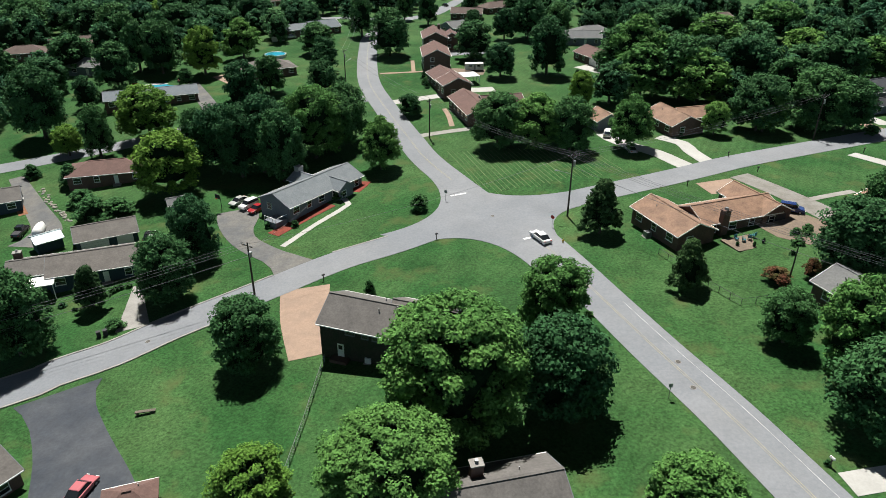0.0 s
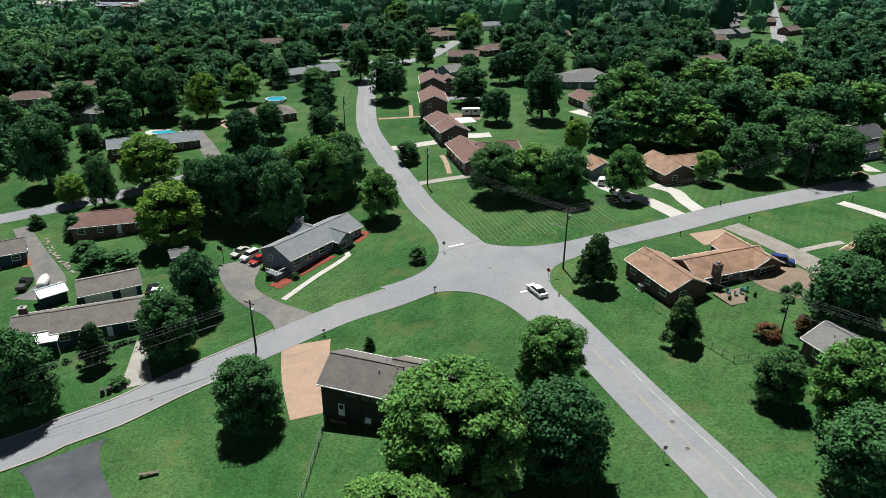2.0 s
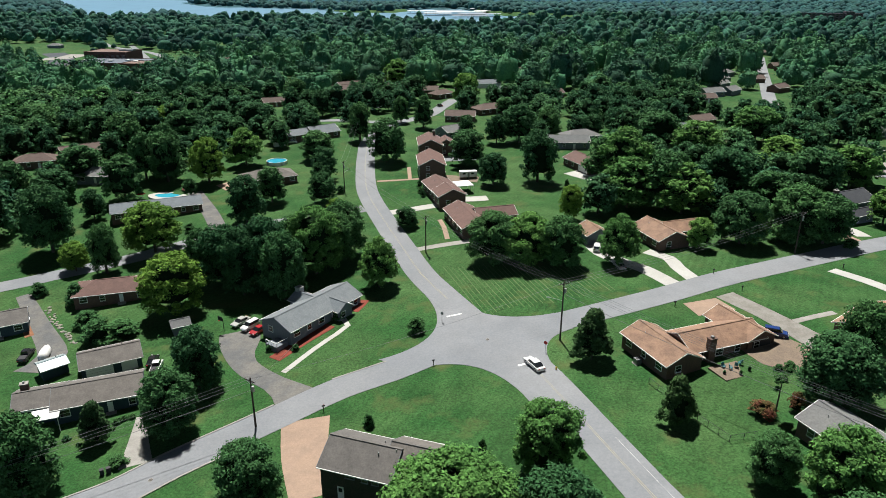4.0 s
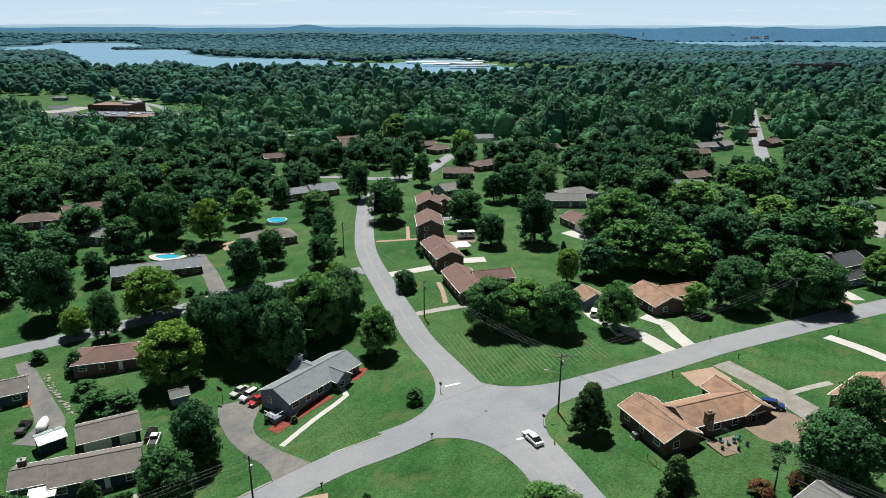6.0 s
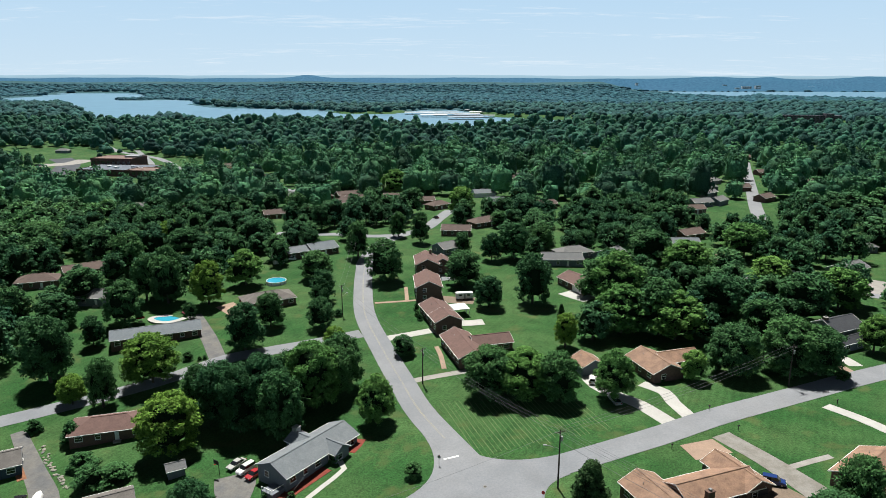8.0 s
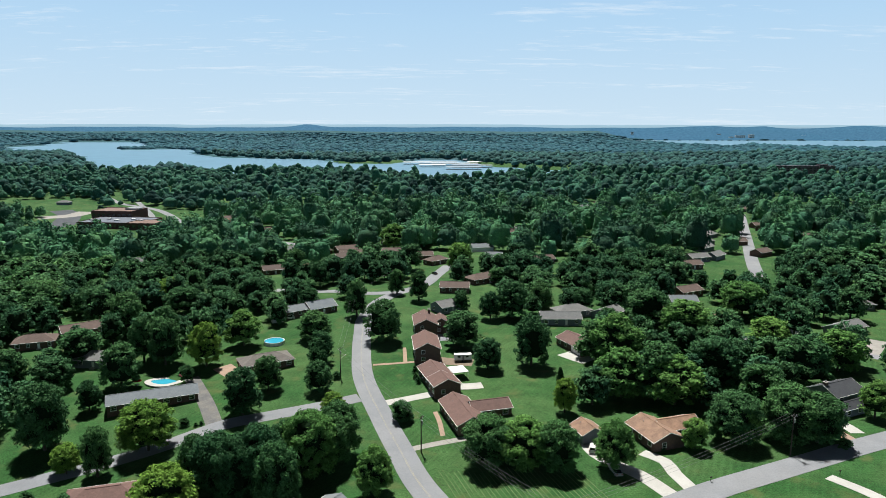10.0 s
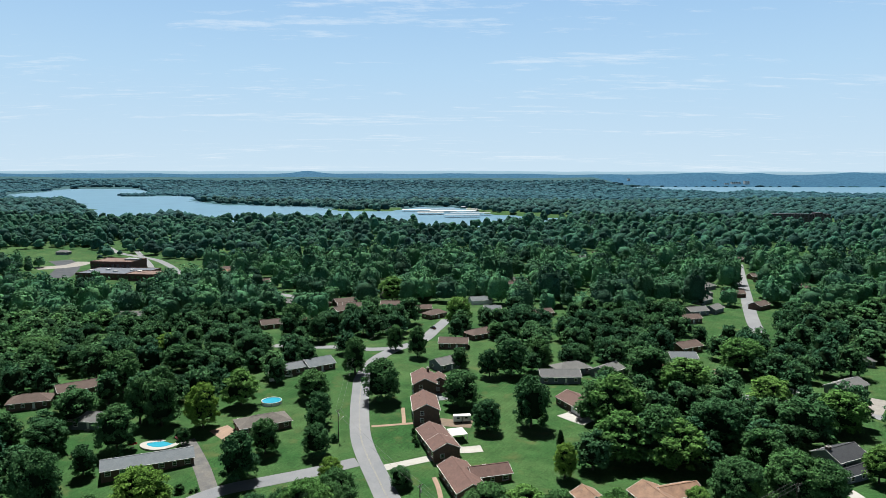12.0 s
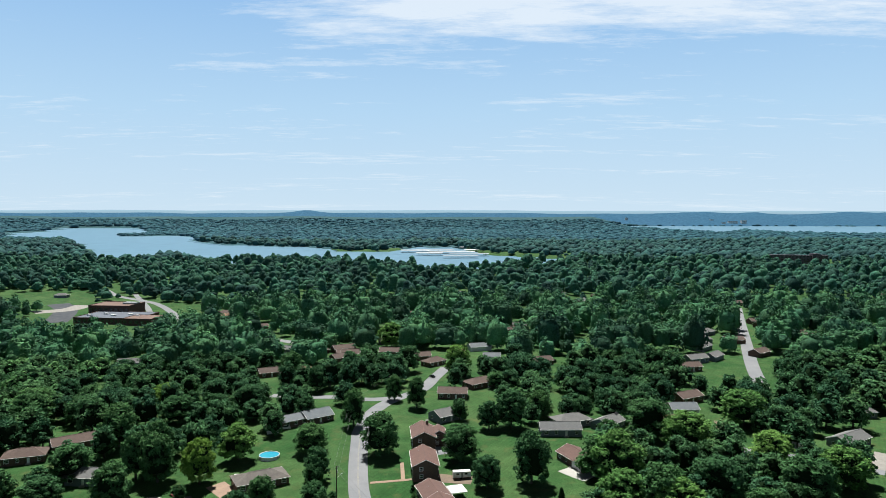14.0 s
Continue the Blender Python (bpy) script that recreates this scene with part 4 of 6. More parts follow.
def house(x, y, turn, L, W, H, rise, roof, wall, label, hip=False, wings=(), chimney=None, door=True, trim=None, panes=True, name="house", group="", garage=None, edge=None):
    """A house: walls, roof, trim, windows, door. wings: rows of (x, y, turn, L, W, H, rise) in its own axes."""
    c, s = math.cos(radians(turn)), math.sin(radians(turn))
    corners = [(x + a * L / 2 * c - b * W / 2 * s, y + a * L / 2 * s + b * W / 2 * c) for a in (-1, 1) for b in (-1, 1)]
    zs = [gz(*p) for p in corners]
    z0 = sum(zs) / 4 + 0.25
    low = min(zs) - z0 - 0.4
    ob = thing(name, x, y, z0, turn, label, "house" if name == "house" else name.replace("_", " "), group)
    trim = trim or WHITE
    bodies = [(0, 0, 0, L, W, H, rise)] + list(wings)
    for i, (wx, wy, wt, l, w, h, rs) in enumerate(bodies):
        wl_ = part("wall", gable_walls(l, w, h, 0.0 if hip else rs, low), wall, ob)
        m = pose(wx, wy, 0.003 * i, 0, 0, wt)
        wl_.matrix_local = m
        rf = part("roof", (hip_roof if hip else gable_roof)(l, w, h, rs), roof, ob)
        rf.matrix_local = m
        e, sl = 0.5, rs / (w / 2)
        for sgn in (-1, 1):
            g = part("gutter", boxed(0, 0, 0, l + (1.0 if hip else 0.7), 0.12, 0.14), trim, ob)
            g.matrix_local = m @ pose(0, sgn * (w / 2 + e + 0.06), h - sl * e + 0.06)
        cap = part("ridge_cap", boxed(0, 0, h + rs + 0.17, (max(0.4, l - w)) if hip else l + 0.7, 0.35, 0.06), roof, rf)
        if not hip:
            for sgn in (-1, 1):
                b, lo = w / 2 + e + 0.03, h - sl * e
                bm = prism(bmesh.new(), [(-b, lo - 0.05), (0, h + rs - 0.05), (b, lo - 0.05), (b, lo + 0.17), (0, h + rs + 0.17), (-b, lo + 0.17)], "x", sgn * (l / 2 + 0.36) - 0.03, sgn * (l / 2 + 0.36) + 0.03)
                part("bargeboard", bm, edge or trim, rf)
        if panes:
            n = max(1, int(l / 3.6))
            for k in range(n):
                px = -l / 2 + (k + 0.5) * l / n
                for sgn, t in ((-1, 0), (1, 180)):
                    if i == 0 and door and sgn < 0 and k == n // 2:
                        continue
                    for f in range(max(1, int(h // 2.45))):
                        wi = window(ob, 0, 0, 0, 1.1 if k % 2 else 1.6, 1.25, 0)
                        wi.matrix_local = m @ pose(px, sgn * (w / 2 + 0.005), 1.45 + 2.6 * f, 0, 0, t)
            for sgn, t in ((-1, -90), (1, 90)):
                for f in range(max(1, int(h // 2.45))):
                    wi = window(ob, 0, 0, 0, 1.2, 1.2, 0)
                    wi.matrix_local = m @ pose(sgn * (l / 2 + 0.005), 0.18 * w, 1.5 + 2.6 * f, 0, 0, t)
    if door and panes:
        n = max(1, int(L / 3.6))
        px = -L / 2 + (n // 2 + 0.5) * L / n
        d = part("door", boxed(0, -0.04, 0, 0.95, 0.08, 2.05), trim, ob)
        d.matrix_local = pose(px, -W / 2 - 0.01, 1.03)
        part("handle", boxed(0.36, -0.11, 0, 0.05, 0.06, 0.12), METAL, d)
        st = part("step", boxed(px, -W / 2 - 0.6, low / 2 + 0.02, 1.8, 1.1, -low), CONCRETE, ob)
    if chimney:
        cx, cy, cw, ch = chimney
        bm = boxed(cx, cy, (H + rise + ch) / 2 + low / 2, cw, cw * 0.8, H + rise + ch - low)
        ck = part("chimney", bm, BRICK, ob)
        part("cap", boxed(cx, cy, H + rise + ch + 0.06, cw + 0.2, cw * 0.8 + 0.2, 0.14), CONCRETE, ck)
        part("flue", boxed(cx, cy, H + rise + ch + 0.3, 0.35, 0.35, 0.4), METAL, ck)
    vent = part("vent_pipe", tube(bmesh.new(), (L * 0.22, W * 0.2, H), (L * 0.22, W * 0.2, H + rise * 0.6 + 0.55), 0.07), METAL, ob)
    if garage:
        gx_, gy_, gt, gw = garage
        gd = part("garage_door", boxed(0, 0, 0, gw, 0.08, 2.2), WHITE, ob)
        gd.matrix_local = pose(gx_, gy_, 1.12, 0, 0, gt)
        for k in range(1, 4):
            part("groove", boxed(0, -0.045, -1.1 + 0.55 * k, gw - 0.1, 0.02, 0.03), METAL, gd)
    return ob


ranch = house(-31.3, 137.4, 55.5, 22, 8.8, 2.7, 1.9, ROOF_BLUE, SIDING, "long grey ranch house with slate-grey shingle roof", wings=[(3.8, -4.2, 90, 4.4, 4.2, 2.7, 1.3), (2.0, 4.6, 90, 5.0, 4.6, 2.7, 1.2)], edge=SIDING)
stack = part("chimney", boxed(2.4, 6.6, 2.2, 1.5, 1.3, 5.4), METAL, ranch, "pale grey clad chimney")
part("cap", boxed(2.4, 6.6, 4.97, 1.7, 1.5, 0.14), METAL, stack)
deck = part("deck", boxed(-12.9, -2.2, -0.55, 3.2, 3.4, 1.5), SIDING, ranch, "raised grey wooden side deck")
for k in range(5):
    part("post", boxed(-14.4, -3.8 + 0.8 * k, 0.65, 0.09, 0.09, 0.95), SIDING_WHITE, deck)
part("rail", boxed(-14.4, -2.2, 1.1, 0.1, 3.4, 0.08), SIDING_WHITE, deck)
part("rail", boxed(-12.9, -3.86, 1.1, 3.2, 0.1, 0.08), SIDING_WHITE, deck)
for k in (-1.6, 1.6):
    part("portico_post", boxed(3.8 + k, -6.0, 1.2, 0.22, 0.22, 3.0), SIDING_WHITE, ranch)
brick = house(39.1, 112.0, 112.3, 13.2, 7.6, 2.7, 1.7, ROOF_TAN, BRICK, "brown brick ranch house with tan shingle roof", wings=[(-0.5, -12.0, 89, 17.0, 8.0, 2.7, 1.8), (0.8, -19.4, 0, 11.6, 6.4, 2.75, 1.6)])
stack = part("chimney", boxed(-4.9, -7.2, 2.0, 1.0, 1.5, 6.0), BRICK, brick, "broad brown brick chimney")
part("cap", boxed(-4.9, -7.2, 5.08, 1.15, 1.65, 0.14), BRICK, stack)
part("flue", boxed(-4.9, -7.2, 5.33, 0.5, 0.5, 0.4), METAL, stack)
# no opening is cut: a dark slab stands for the shade inside the doorway
part("garage_door", boxed(-5.03, -19.4, 1.1, 0.08, 4.4, 2.2), DARK, brick, "open garage doorway with its shade as a dark slab")
ivy = house(-12.5, 82.0, -17.6, 10.8, 8.5, 5.2, 2.2, ROOF_TAUPE, IVY, "two-storey house with ivy-covered dark walls and taupe roof", wings=[(8.5, 1.2, 0, 9.0, 8.0, 5.4, 2.2)], panes=False, edge=SIDING)
for x, z, w, h in ((-0.7, 4.3, 1.3, 0.5), (1.6, 4.2, 0.9, 0.5), (3.2, 4.2, 0.9, 0.5), (9.0, 4.0, 1.2, 0.9), (11.0, 4.0, 1.2, 0.9)):
    window(ivy, x, -4.26 if x < 5 else -2.81, z, w, h, 0, SIDING)
back = part("door", boxed(-2.3, -4.29, 1.05, 1.0, 0.08, 2.1), SIDING_WHITE, ivy, "white panelled back door")
part("pane", boxed(-2.3, -4.345, 1.55, 0.6, 0.03, 0.7), GLASS, back)
part("handle", boxed(-1.92, -4.36, 1.0, 0.05, 0.06, 0.12), METAL, back)
part("step", boxed(-2.3, -4.9, -0.3, 2.6, 1.2, 0.5), BRICK, ivy, "low brick back step")
part("roof_vent", tube(bmesh.new(), (2.6, -1.4, 5.2), (2.6, -1.4, 7.3), 0.09), METAL, ivy)
part("roof_vent", tube(bmesh.new(), (5.0, -0.4, 5.2), (5.0, -0.4, 7.6), 0.09), METAL, ivy)
house(4.5, 50.0, 15.0, 14.0, 8.0, 2.7, 1.9, ROOF_TAUPE, BRICK, "low house with weathered taupe shingle roof and brick chimney", chimney=(-1.5, 2.0, 1.3, 0.9), edge=SIDING)
teal = house(-66.4, 108.9, 21.7, 15.0, 8.6, 2.8, 1.8, ROOF_TAUPE, SIDING_TEAL, "dark teal single-storey house with taupe shingle roof", wings=[(-10.0, 1.0, 0, 8.0, 7.0, 2.8, 1.4)], chimney=(-12.5, 2.4, 1.3, 0.6), edge=SIDING)
bays = house(-70.5, 121.7, 29.0, 11.2, 7.4, 2.6, 1.5, ROOF_TAUPE, SIDING_TEAL, "detached two-bay garage with white doors and taupe roof", panes=False, name="garage", garage=(-2.3, -3.74, 0, 5.0), edge=SIDING)
d2 = part("garage_door", boxed(3.2, -3.74, 1.12, 3.0, 0.08, 2.2), WHITE, bays)
porch = part("porch", boxed(-8.5, -5.2, 2.45, 4.6, 3.6, 0.12), SIDING_WHITE, teal, "white metal porch roof")
for k in (-10.6, -6.4):
    part("post", boxed(k, -6.8, 1.0, 0.12, 0.12, 2.9), SIDING_WHITE, porch)
house(-84.6, 153.9, 17.1, 17.0, 9.0, 2.7, 1.8, ROOF_BROWN, BRICK, "dark brick ranch house with brown shingle roof under trees", hip=True)
house(-104.5, 138.1, 30.0, 12.0, 8.0, 2.7, 1.6, ROOF_TAUPE, SIDING_TEAL, "dark garage beside a driveway", name="garage", edge=SIDING)
house(-58.0, 53.5, 60.0, 14.0, 9.0, 2.7, 2.0, ROOF_TAUPE, BRICK, "brick house with weathered taupe roof beside a driveway", edge=SIDING)
house(-35.0, 52.0, 20.0, 5.0, 4.0, 2.2, 1.2, ROOF_BROWN, BRICK, "small outbuilding with red-brown hipped roof", hip=True, panes=False, name="shed")
house(4.5, 190.0, 106.8, 19.0, 8.6, 2.8, 2.0, ROOF_BROWN, BRICK, "brick ranch house with brown shingle roof", wings=[(2.0, -9.0, 90, 12.0, 7.0, 2.8, 1.6)], group="brown-roofed houses along the street")
house(-3.0, 218.5, 107.7, 19.0, 8.8, 2.8, 1.9, ROOF_BROWN, BRICK, "split-level brick house with stepped brown roof", wings=[(-8.0, 0.5, 0, 8.0, 8.6, 3.6, 2.0)], group="brown-roofed houses along the street")
house(-7.9, 244.1, 95.9, 16.0, 9.0, 5.2, 2.2, ROOF_BROWN, BRICK, "two-storey brick house with brown gabled roof", group="brown-roofed houses along the street")
house(-9.2, 271.9, 95.5, 15.0, 9.0, 5.2, 2.2, ROOF_BROWN, BRICK, "two-storey brick house with brown roof and white side wing", wings=[(1.0, -6.5, 0, 8.0, 5.0, 5.0, 1.4)], chimney=(5.0, -2.0, 1.2, 0.8), group="brown-roofed houses along the street")
house(56.3, 173.7, 108.5, 13.0, 9.2, 2.7, 2.0, ROOF_TAN, BRICK, "brick house with orange-tan shingle roof under trees", wings=[(2.0, -8.0, 90, 12, 7, 2.7, 1.6)])
house(38.5, 176.0, 108.5, 7.0, 6.5, 2.6, 1.6, ROOF_TAN, SIDING, "small garage with tan shingle roof", panes=False, name="garage")
house(-95.9, 209.5, 24.1, 27.0, 9.0, 2.7, 1.6, ROOF_BLUE, BRICK, "long low house with pale slate-grey roof beside a pool", edge=SIDING)
house(-66.3, 237.2, 29.0, 18.0, 10.0, 2.7, 2.0, ROOF_TAUPE, BRICK, "brick house with hipped taupe roof and tan driveway", hip=True)
house(82.0, 118.5, 39.0, 14.0, 9.0, 2.7, 1.9, ROOF_TAN, BRICK, "brick house with orange-tan shingle roof", wings=[(-5.0, -5.0, 90, 9, 7, 2.7, 1.6)])
house(58.5, 84.5, 113.0, 10.0, 8.0, 2.7, 1.8, ROOF_GREY, BRICK, "house with grey shingle roof behind leafy trees")
house(118.9, 198.1, 26.3, 13.0, 9.0, 5.2, 2.2, ROOF_DARK, SIDING, "two-storey grey-blue house with charcoal roof", wings=[(-3.0, -6.0, 0, 10, 4, 2.7, 1.2)], chimney=(-5.5, 0, 1.3, 0.8))
house(51.0, 252.0, -66.0, 17.0, 10.0, 2.7, 2.0, ROOF_BROWN, BRICK, "brown-roofed brick house with white garage doors", garage=(5.0, -5.05, 0, 4.8))
house(-59.0, 304.2, 37.2, 13.0, 10.0, 2.7, 2.2, ROOF_BLUE, BRICK, "brick house with blue-grey gabled roof", wings=[(-11, 1, 0, 12, 8, 2.7, 1.6)])
KINDS = {"b": (ROOF_MOCHA, BRICK, "brown-roofed brick house among trees"), "g": (ROOF_GREY, SIDING, "grey-roofed house among trees"), "w": (ROOF_BLUE, SIDING_WHITE, "white house with blue-grey roof among trees"), "r": (ROOF_TAN, BRICK, "red-roofed brick house among trees")}
for i, (x, y, kind) in enumerate(ROOFS):
    rf, wl_, lb = KINDS[kind]
    house(x, y, 20 + 25 * math.sin(i * 2.3), (15 if y < 380 else 13) + 2.5 * math.sin(i * 1.7), 9 if y < 380 else 8, 2.8, 2.0, rf, wl_, lb, hip=i % 3 == 0, group="far houses among the trees", panes=y < 430)

# ---- driveways, paths, beds ----
MULCH = shader("red_mulch", (0.169, 0.036, 0.023), 0.95, second=(0.130, 0.029, 0.019), patch=0.8, grain=0.3, scale=6)
CLIPPINGS = shader("dry_grass_clippings", (0.088, 0.120, 0.049), 0.95, second=(0.046, 0.094, 0.026), patch=0.35, grain=0.3, scale=3)
PATHS = {"drive": ("driveway", "driveway"), "walk": ("footpath", "path"), "bed": ("mulch_bed", "flower bed")}
paving(PATHS["drive"][0], [(-25.5, 99.5, 8.5), (-23.7, 89.7, 7.4), (-21.1, 79.6, 5.5)], 3.0, AGGREGATE, "tan aggregate driveway beside the ivy-covered house", PATHS["drive"][1], 0.050)
paving(PATHS["drive"][0], [(-28.9, 106.6, 8.0), (-31.3, 109.3, 6.0), (-34.0, 111.7, 4.8), (-38.2, 115.2, 4.8), (-41.8, 119.0, 4.9), (-44.2, 123.5, 6.2), (-45.6, 128.5, 8.6), (-47.2, 133.4, 8.6)], 3.0, ASPHALT_WORN, "grey asphalt driveway with parked cars", PATHS["drive"][1], 0.048)
paving(PATHS["drive"][0], [(-55.6, 74.4, 11.5), (-54.4, 72.4, 9.4), (-52.2, 69.2, 8.2), (-47.8, 63.0, 8.8), (-43.0, 55.6, 11.2), (-40, 51, 12)], 3.0, ASPHALT_DARK, "dark patched asphalt driveway", PATHS["drive"][1], 0.050)
paving(PATHS["drive"][0], [(-51.7, 89.9, 5.3), (-54.1, 96.5, 3.3), (-56.7, 103.6, 1.5)], 3.0, CONCRETE, "pale concrete driveway to the teal house", PATHS["drive"][1], 0.050)
paving(PATHS["drive"][0], [(-109.1, 155.4, 3.5), (-95.8, 139.4, 4.6), (-86.4, 127.4, 6.2), (-86.2, 120.3, 10.1)], 3.0, ASPHALT_WORN, "worn grey concrete lane between yards", PATHS["drive"][1], 0.050)
paving(PATHS["drive"][0], [(60.8, 138.3, 5), (65.9, 127.3, 5), (69.7, 116.5, 5.9), (72.2, 108.7, 6.5)], 3.0, CONCRETE_WORN, "worn concrete driveway beside the lawn", PATHS["drive"][1], 0.050)
paving(PATHS["drive"][0], [(59.7, 117, 10.4), (61.7, 111.6, 12.2), (64.7, 108.2, 10.4)], 3.0, GRAVEL, "brown driveway court behind the brick house", PATHS["drive"][1], 0.047)
paving(PATHS["drive"][0], [(54.4, 135.5, 8.1), (56.1, 129.4, 8.9)], 3.0, AGGREGATE, "tan driveway apron before the brick house", PATHS["drive"][1], 0.046)
paving(PATHS["walk"][0], [(67.8, 123.6), (74.4, 126.2), (79.8, 128.1)], 1.6, CONCRETE, "narrow concrete footpath across a lawn", PATHS["walk"][1], 0.045)
paving(PATHS["drive"][0], [(91.3, 151.6), (95.8, 144.4), (99.3, 136.4)], 3.4, CONCRETE_PALE, "pale concrete driveway off the cross street", PATHS["drive"][1], 0.050)
paving(PATHS["drive"][0], [(113.5, 177.1), (113.2, 182.7), (111.8, 186.8)], 4, CONCRETE_PALE, "pale concrete driveway to the blue house", PATHS["drive"][1], 0.050)
paving(PATHS["drive"][0], [(109.2, 170.9), (108.4, 176.7), (106.2, 181.1)], 3.5, AGGREGATE, "tan gravel driveway beside shrubs", PATHS["drive"][1], 0.050)
paving(PATHS["drive"][0], [(57.2, 146.5), (55.6, 155), (55.2, 161.1), (50.9, 166.4)], 3.6, CONCRETE_PALE, "curved pale concrete driveway", PATHS["drive"][1], 0.050)
paving(PATHS["drive"][0], [(51.6, 144.7), (47.2, 154.5), (42.2, 160.8), (38.1, 169.7), (39.6, 186.3)], 4.2, CONCRETE_PALE, "straight pale concrete driveway under a tree", PATHS["drive"][1], 0.050)
paving(PATHS["walk"][0], [(-11.2, 173.1), (-5, 175.4), (5.1, 178.3)], 2.6, CONCRETE, "concrete path from the street to the ranch house", PATHS["walk"][1], 0.050)
paving(PATHS["walk"][0], [(-1.3, 180.5), (-2.4, 189.9), (-3.8, 196.3)], 1.4, AGGREGATE, "tan front walk along the ranch house", PATHS["walk"][1], 0.055)
paving(PATHS["drive"][0], [(-21.1, 203.3), (-13.7, 206), (-2.5, 210.5)], 4, CONCRETE_PALE, "pale concrete driveway between brick houses", PATHS["drive"][1], 0.050)
paving(PATHS["walk"][0], [(-26.9, 236), (-18.6, 237.1), (-7.5, 239)], 1.6, AGGREGATE, "tan brick walk across the front lawn", PATHS["walk"][1], 0.050)
paving(PATHS["walk"][0], [(-15.3, 237.7), (-16, 246.1), (-16.7, 253.4)], 1.4, AGGREGATE, "short tan brick walk to a front door", PATHS["walk"][1], 0.055)
paving(PATHS["drive"][0], [(-70.6, 193.5), (-78, 207.8), (-85.7, 220.7), (-90.4, 228.4)], 5, ASPHALT_WORN, "grey curved driveway to the pool house", PATHS["drive"][1], 0.050)
paving(PATHS["drive"][0], [(-82.6, 237.7), (-78.2, 233), (-73.6, 228.4)], 7, AGGREGATE, "tan parking court beside the hipped house", PATHS["drive"][1], 0.050)
paving(PATHS["drive"][0], [(-4.6, 265), (2.6, 266.8), (9.9, 268.7)], 9, ASPHALT, "grey parking court behind brick houses", PATHS["drive"][1], 0.050)
paving(PATHS["drive"][0], [(1.1, 215.3), (6.8, 215), (11.7, 215.8)], 5, CONCRETE_PALE, "pale concrete slab beside the carport", PATHS["drive"][1], 0.050)
paving(PATHS["drive"][0], [(-4.3, 239.6), (2.2, 237.9), (9.3, 236.7)], 7, GRAVEL, "brown gravel strip beside a camper", PATHS["drive"][1], 0.050)
paving(PATHS["drive"][0], [(45.5, 247.9), (49.7, 242.5), (53, 238.9)], 11, CONCRETE_PALE, "pale concrete apron before garage doors", PATHS["drive"][1], 0.050)
paving(PATHS["drive"][0], [(125.3, 307.4), (120.5, 289.4), (116.4, 270.5)], 3.4, GRAVEL, "reddish gravel lane down a lawn", PATHS["drive"][1], 0.050)
paving(PATHS["drive"][0], [(155.9, 295.3), (150, 283.5), (143.7, 271.7)], 5, CONCRETE_PALE, "pale driveway among trees", PATHS["drive"][1], 0.050)
paving(PATHS["drive"][0], [(176.1, 268.3), (169.9, 260.1), (162.4, 251)], 6, CONCRETE, "driveway of the white house", PATHS["drive"][1], 0.050)
paving(PATHS["walk"][0], [(-33.2, 115.5), (-28.3, 124.4), (-24.7, 129.8), (-22.9, 133.1), (-24.3, 136.2)], 1.3, CONCRETE_PALE, "curved pale concrete walk before the grey house", PATHS["walk"][1], 0.050)
paving(PATHS["bed"][0], [(-36.3, 120.8), (-31.3, 128), (-26.9, 133.7)], 3.2, MULCH, "red mulch bed along the grey house front", PATHS["bed"][1], 0.060)
ORANGE_CHIPS = shader("orange_wood_chips", (0.21, 0.095, 0.045), 0.95, second=(0.15, 0.07, 0.04), patch=0.8, grain=0.3, scale=6)
paving(PATHS["bed"][0], [(-101.9, 142.4), (-98.6, 138.6), (-95.9, 135.2)], 1.9, ORANGE_CHIPS, "orange wood-chip bed beside the dark garage", PATHS["bed"][1], 0.060)
paving(PATHS["bed"][0], [(-22.5, 139.5), (-21.3, 142.4), (-20.6, 144.9)], 2.4, MULCH, "small red mulch bed by the house end", PATHS["bed"][1], 0.060)
paving(PATHS["drive"][0], [(41.3, 52.3), (44.2, 52.8), (47.6, 53.3)], 3.2, CONCRETE_PALE, "pale concrete drive at the street edge", PATHS["drive"][1], 0.052)
paving(PATHS["drive"][0], [(-412.7, 678.2), (-389.8, 698.6), (-388.2, 728.8)], 20, CONCRETE, "grey school parking court", PATHS["drive"][1], 0.100)
paving(PATHS["drive"][0], [(-248.6, 603), (-280.8, 648.7), (-314, 715.2), (-373.4, 817.6)], 6, ASPHALT, "grey school lane", PATHS["drive"][1], 0.100)

# rounded corners of the crossing
CORNERS = [((-7.2, 113.5), (7.3, 116.9), (15.5, 94.8)), ((-14.5, 117.8), (1.1, 126.6), (-7.8, 148.9)), ((-0.2, 143.2), (7.2, 128.7), (23, 132.9)), ((25.2, 125.4), (17.3, 121.8), (20.7, 106.9))]
# the paved middle of the crossing, bounded by the four curves; how far each curve is drawn in
DRAWN = [(1.4, 1.8), (3.0, -1.6), (0.0, 0.0), (-2.4, -0.6)]
arcs = []
for (p, c, e), pull in zip(CORNERS, DRAWN):
    p, c, e = (np.array(v) for v in (p, c, e))
    c = c + pull
    arcs.append([(1 - t) ** 2 * p + 2 * t * (1 - t) * c + t * t * e for t in np.linspace(0, 1, 17)])
rim = arcs[0] + arcs[3][::-1] + arcs[2][::-1] + arcs[1][::-1]
hub, n = (5.3, 123.2), len(rim)
verts = [(*hub, gz(*hub) + 0.063)] + [(*v, gz(*v) + 0.063) for v in rim] + [(*v, gz(*v) - 0.2) for v in rim]
faces = [(0, i + 1, (i + 1) % n + 1) for i in range(n)] + [((i + 1) % n + 1, i + 1, i + 1 + n, (i + 1) % n + 1 + n) for i in range(n)]
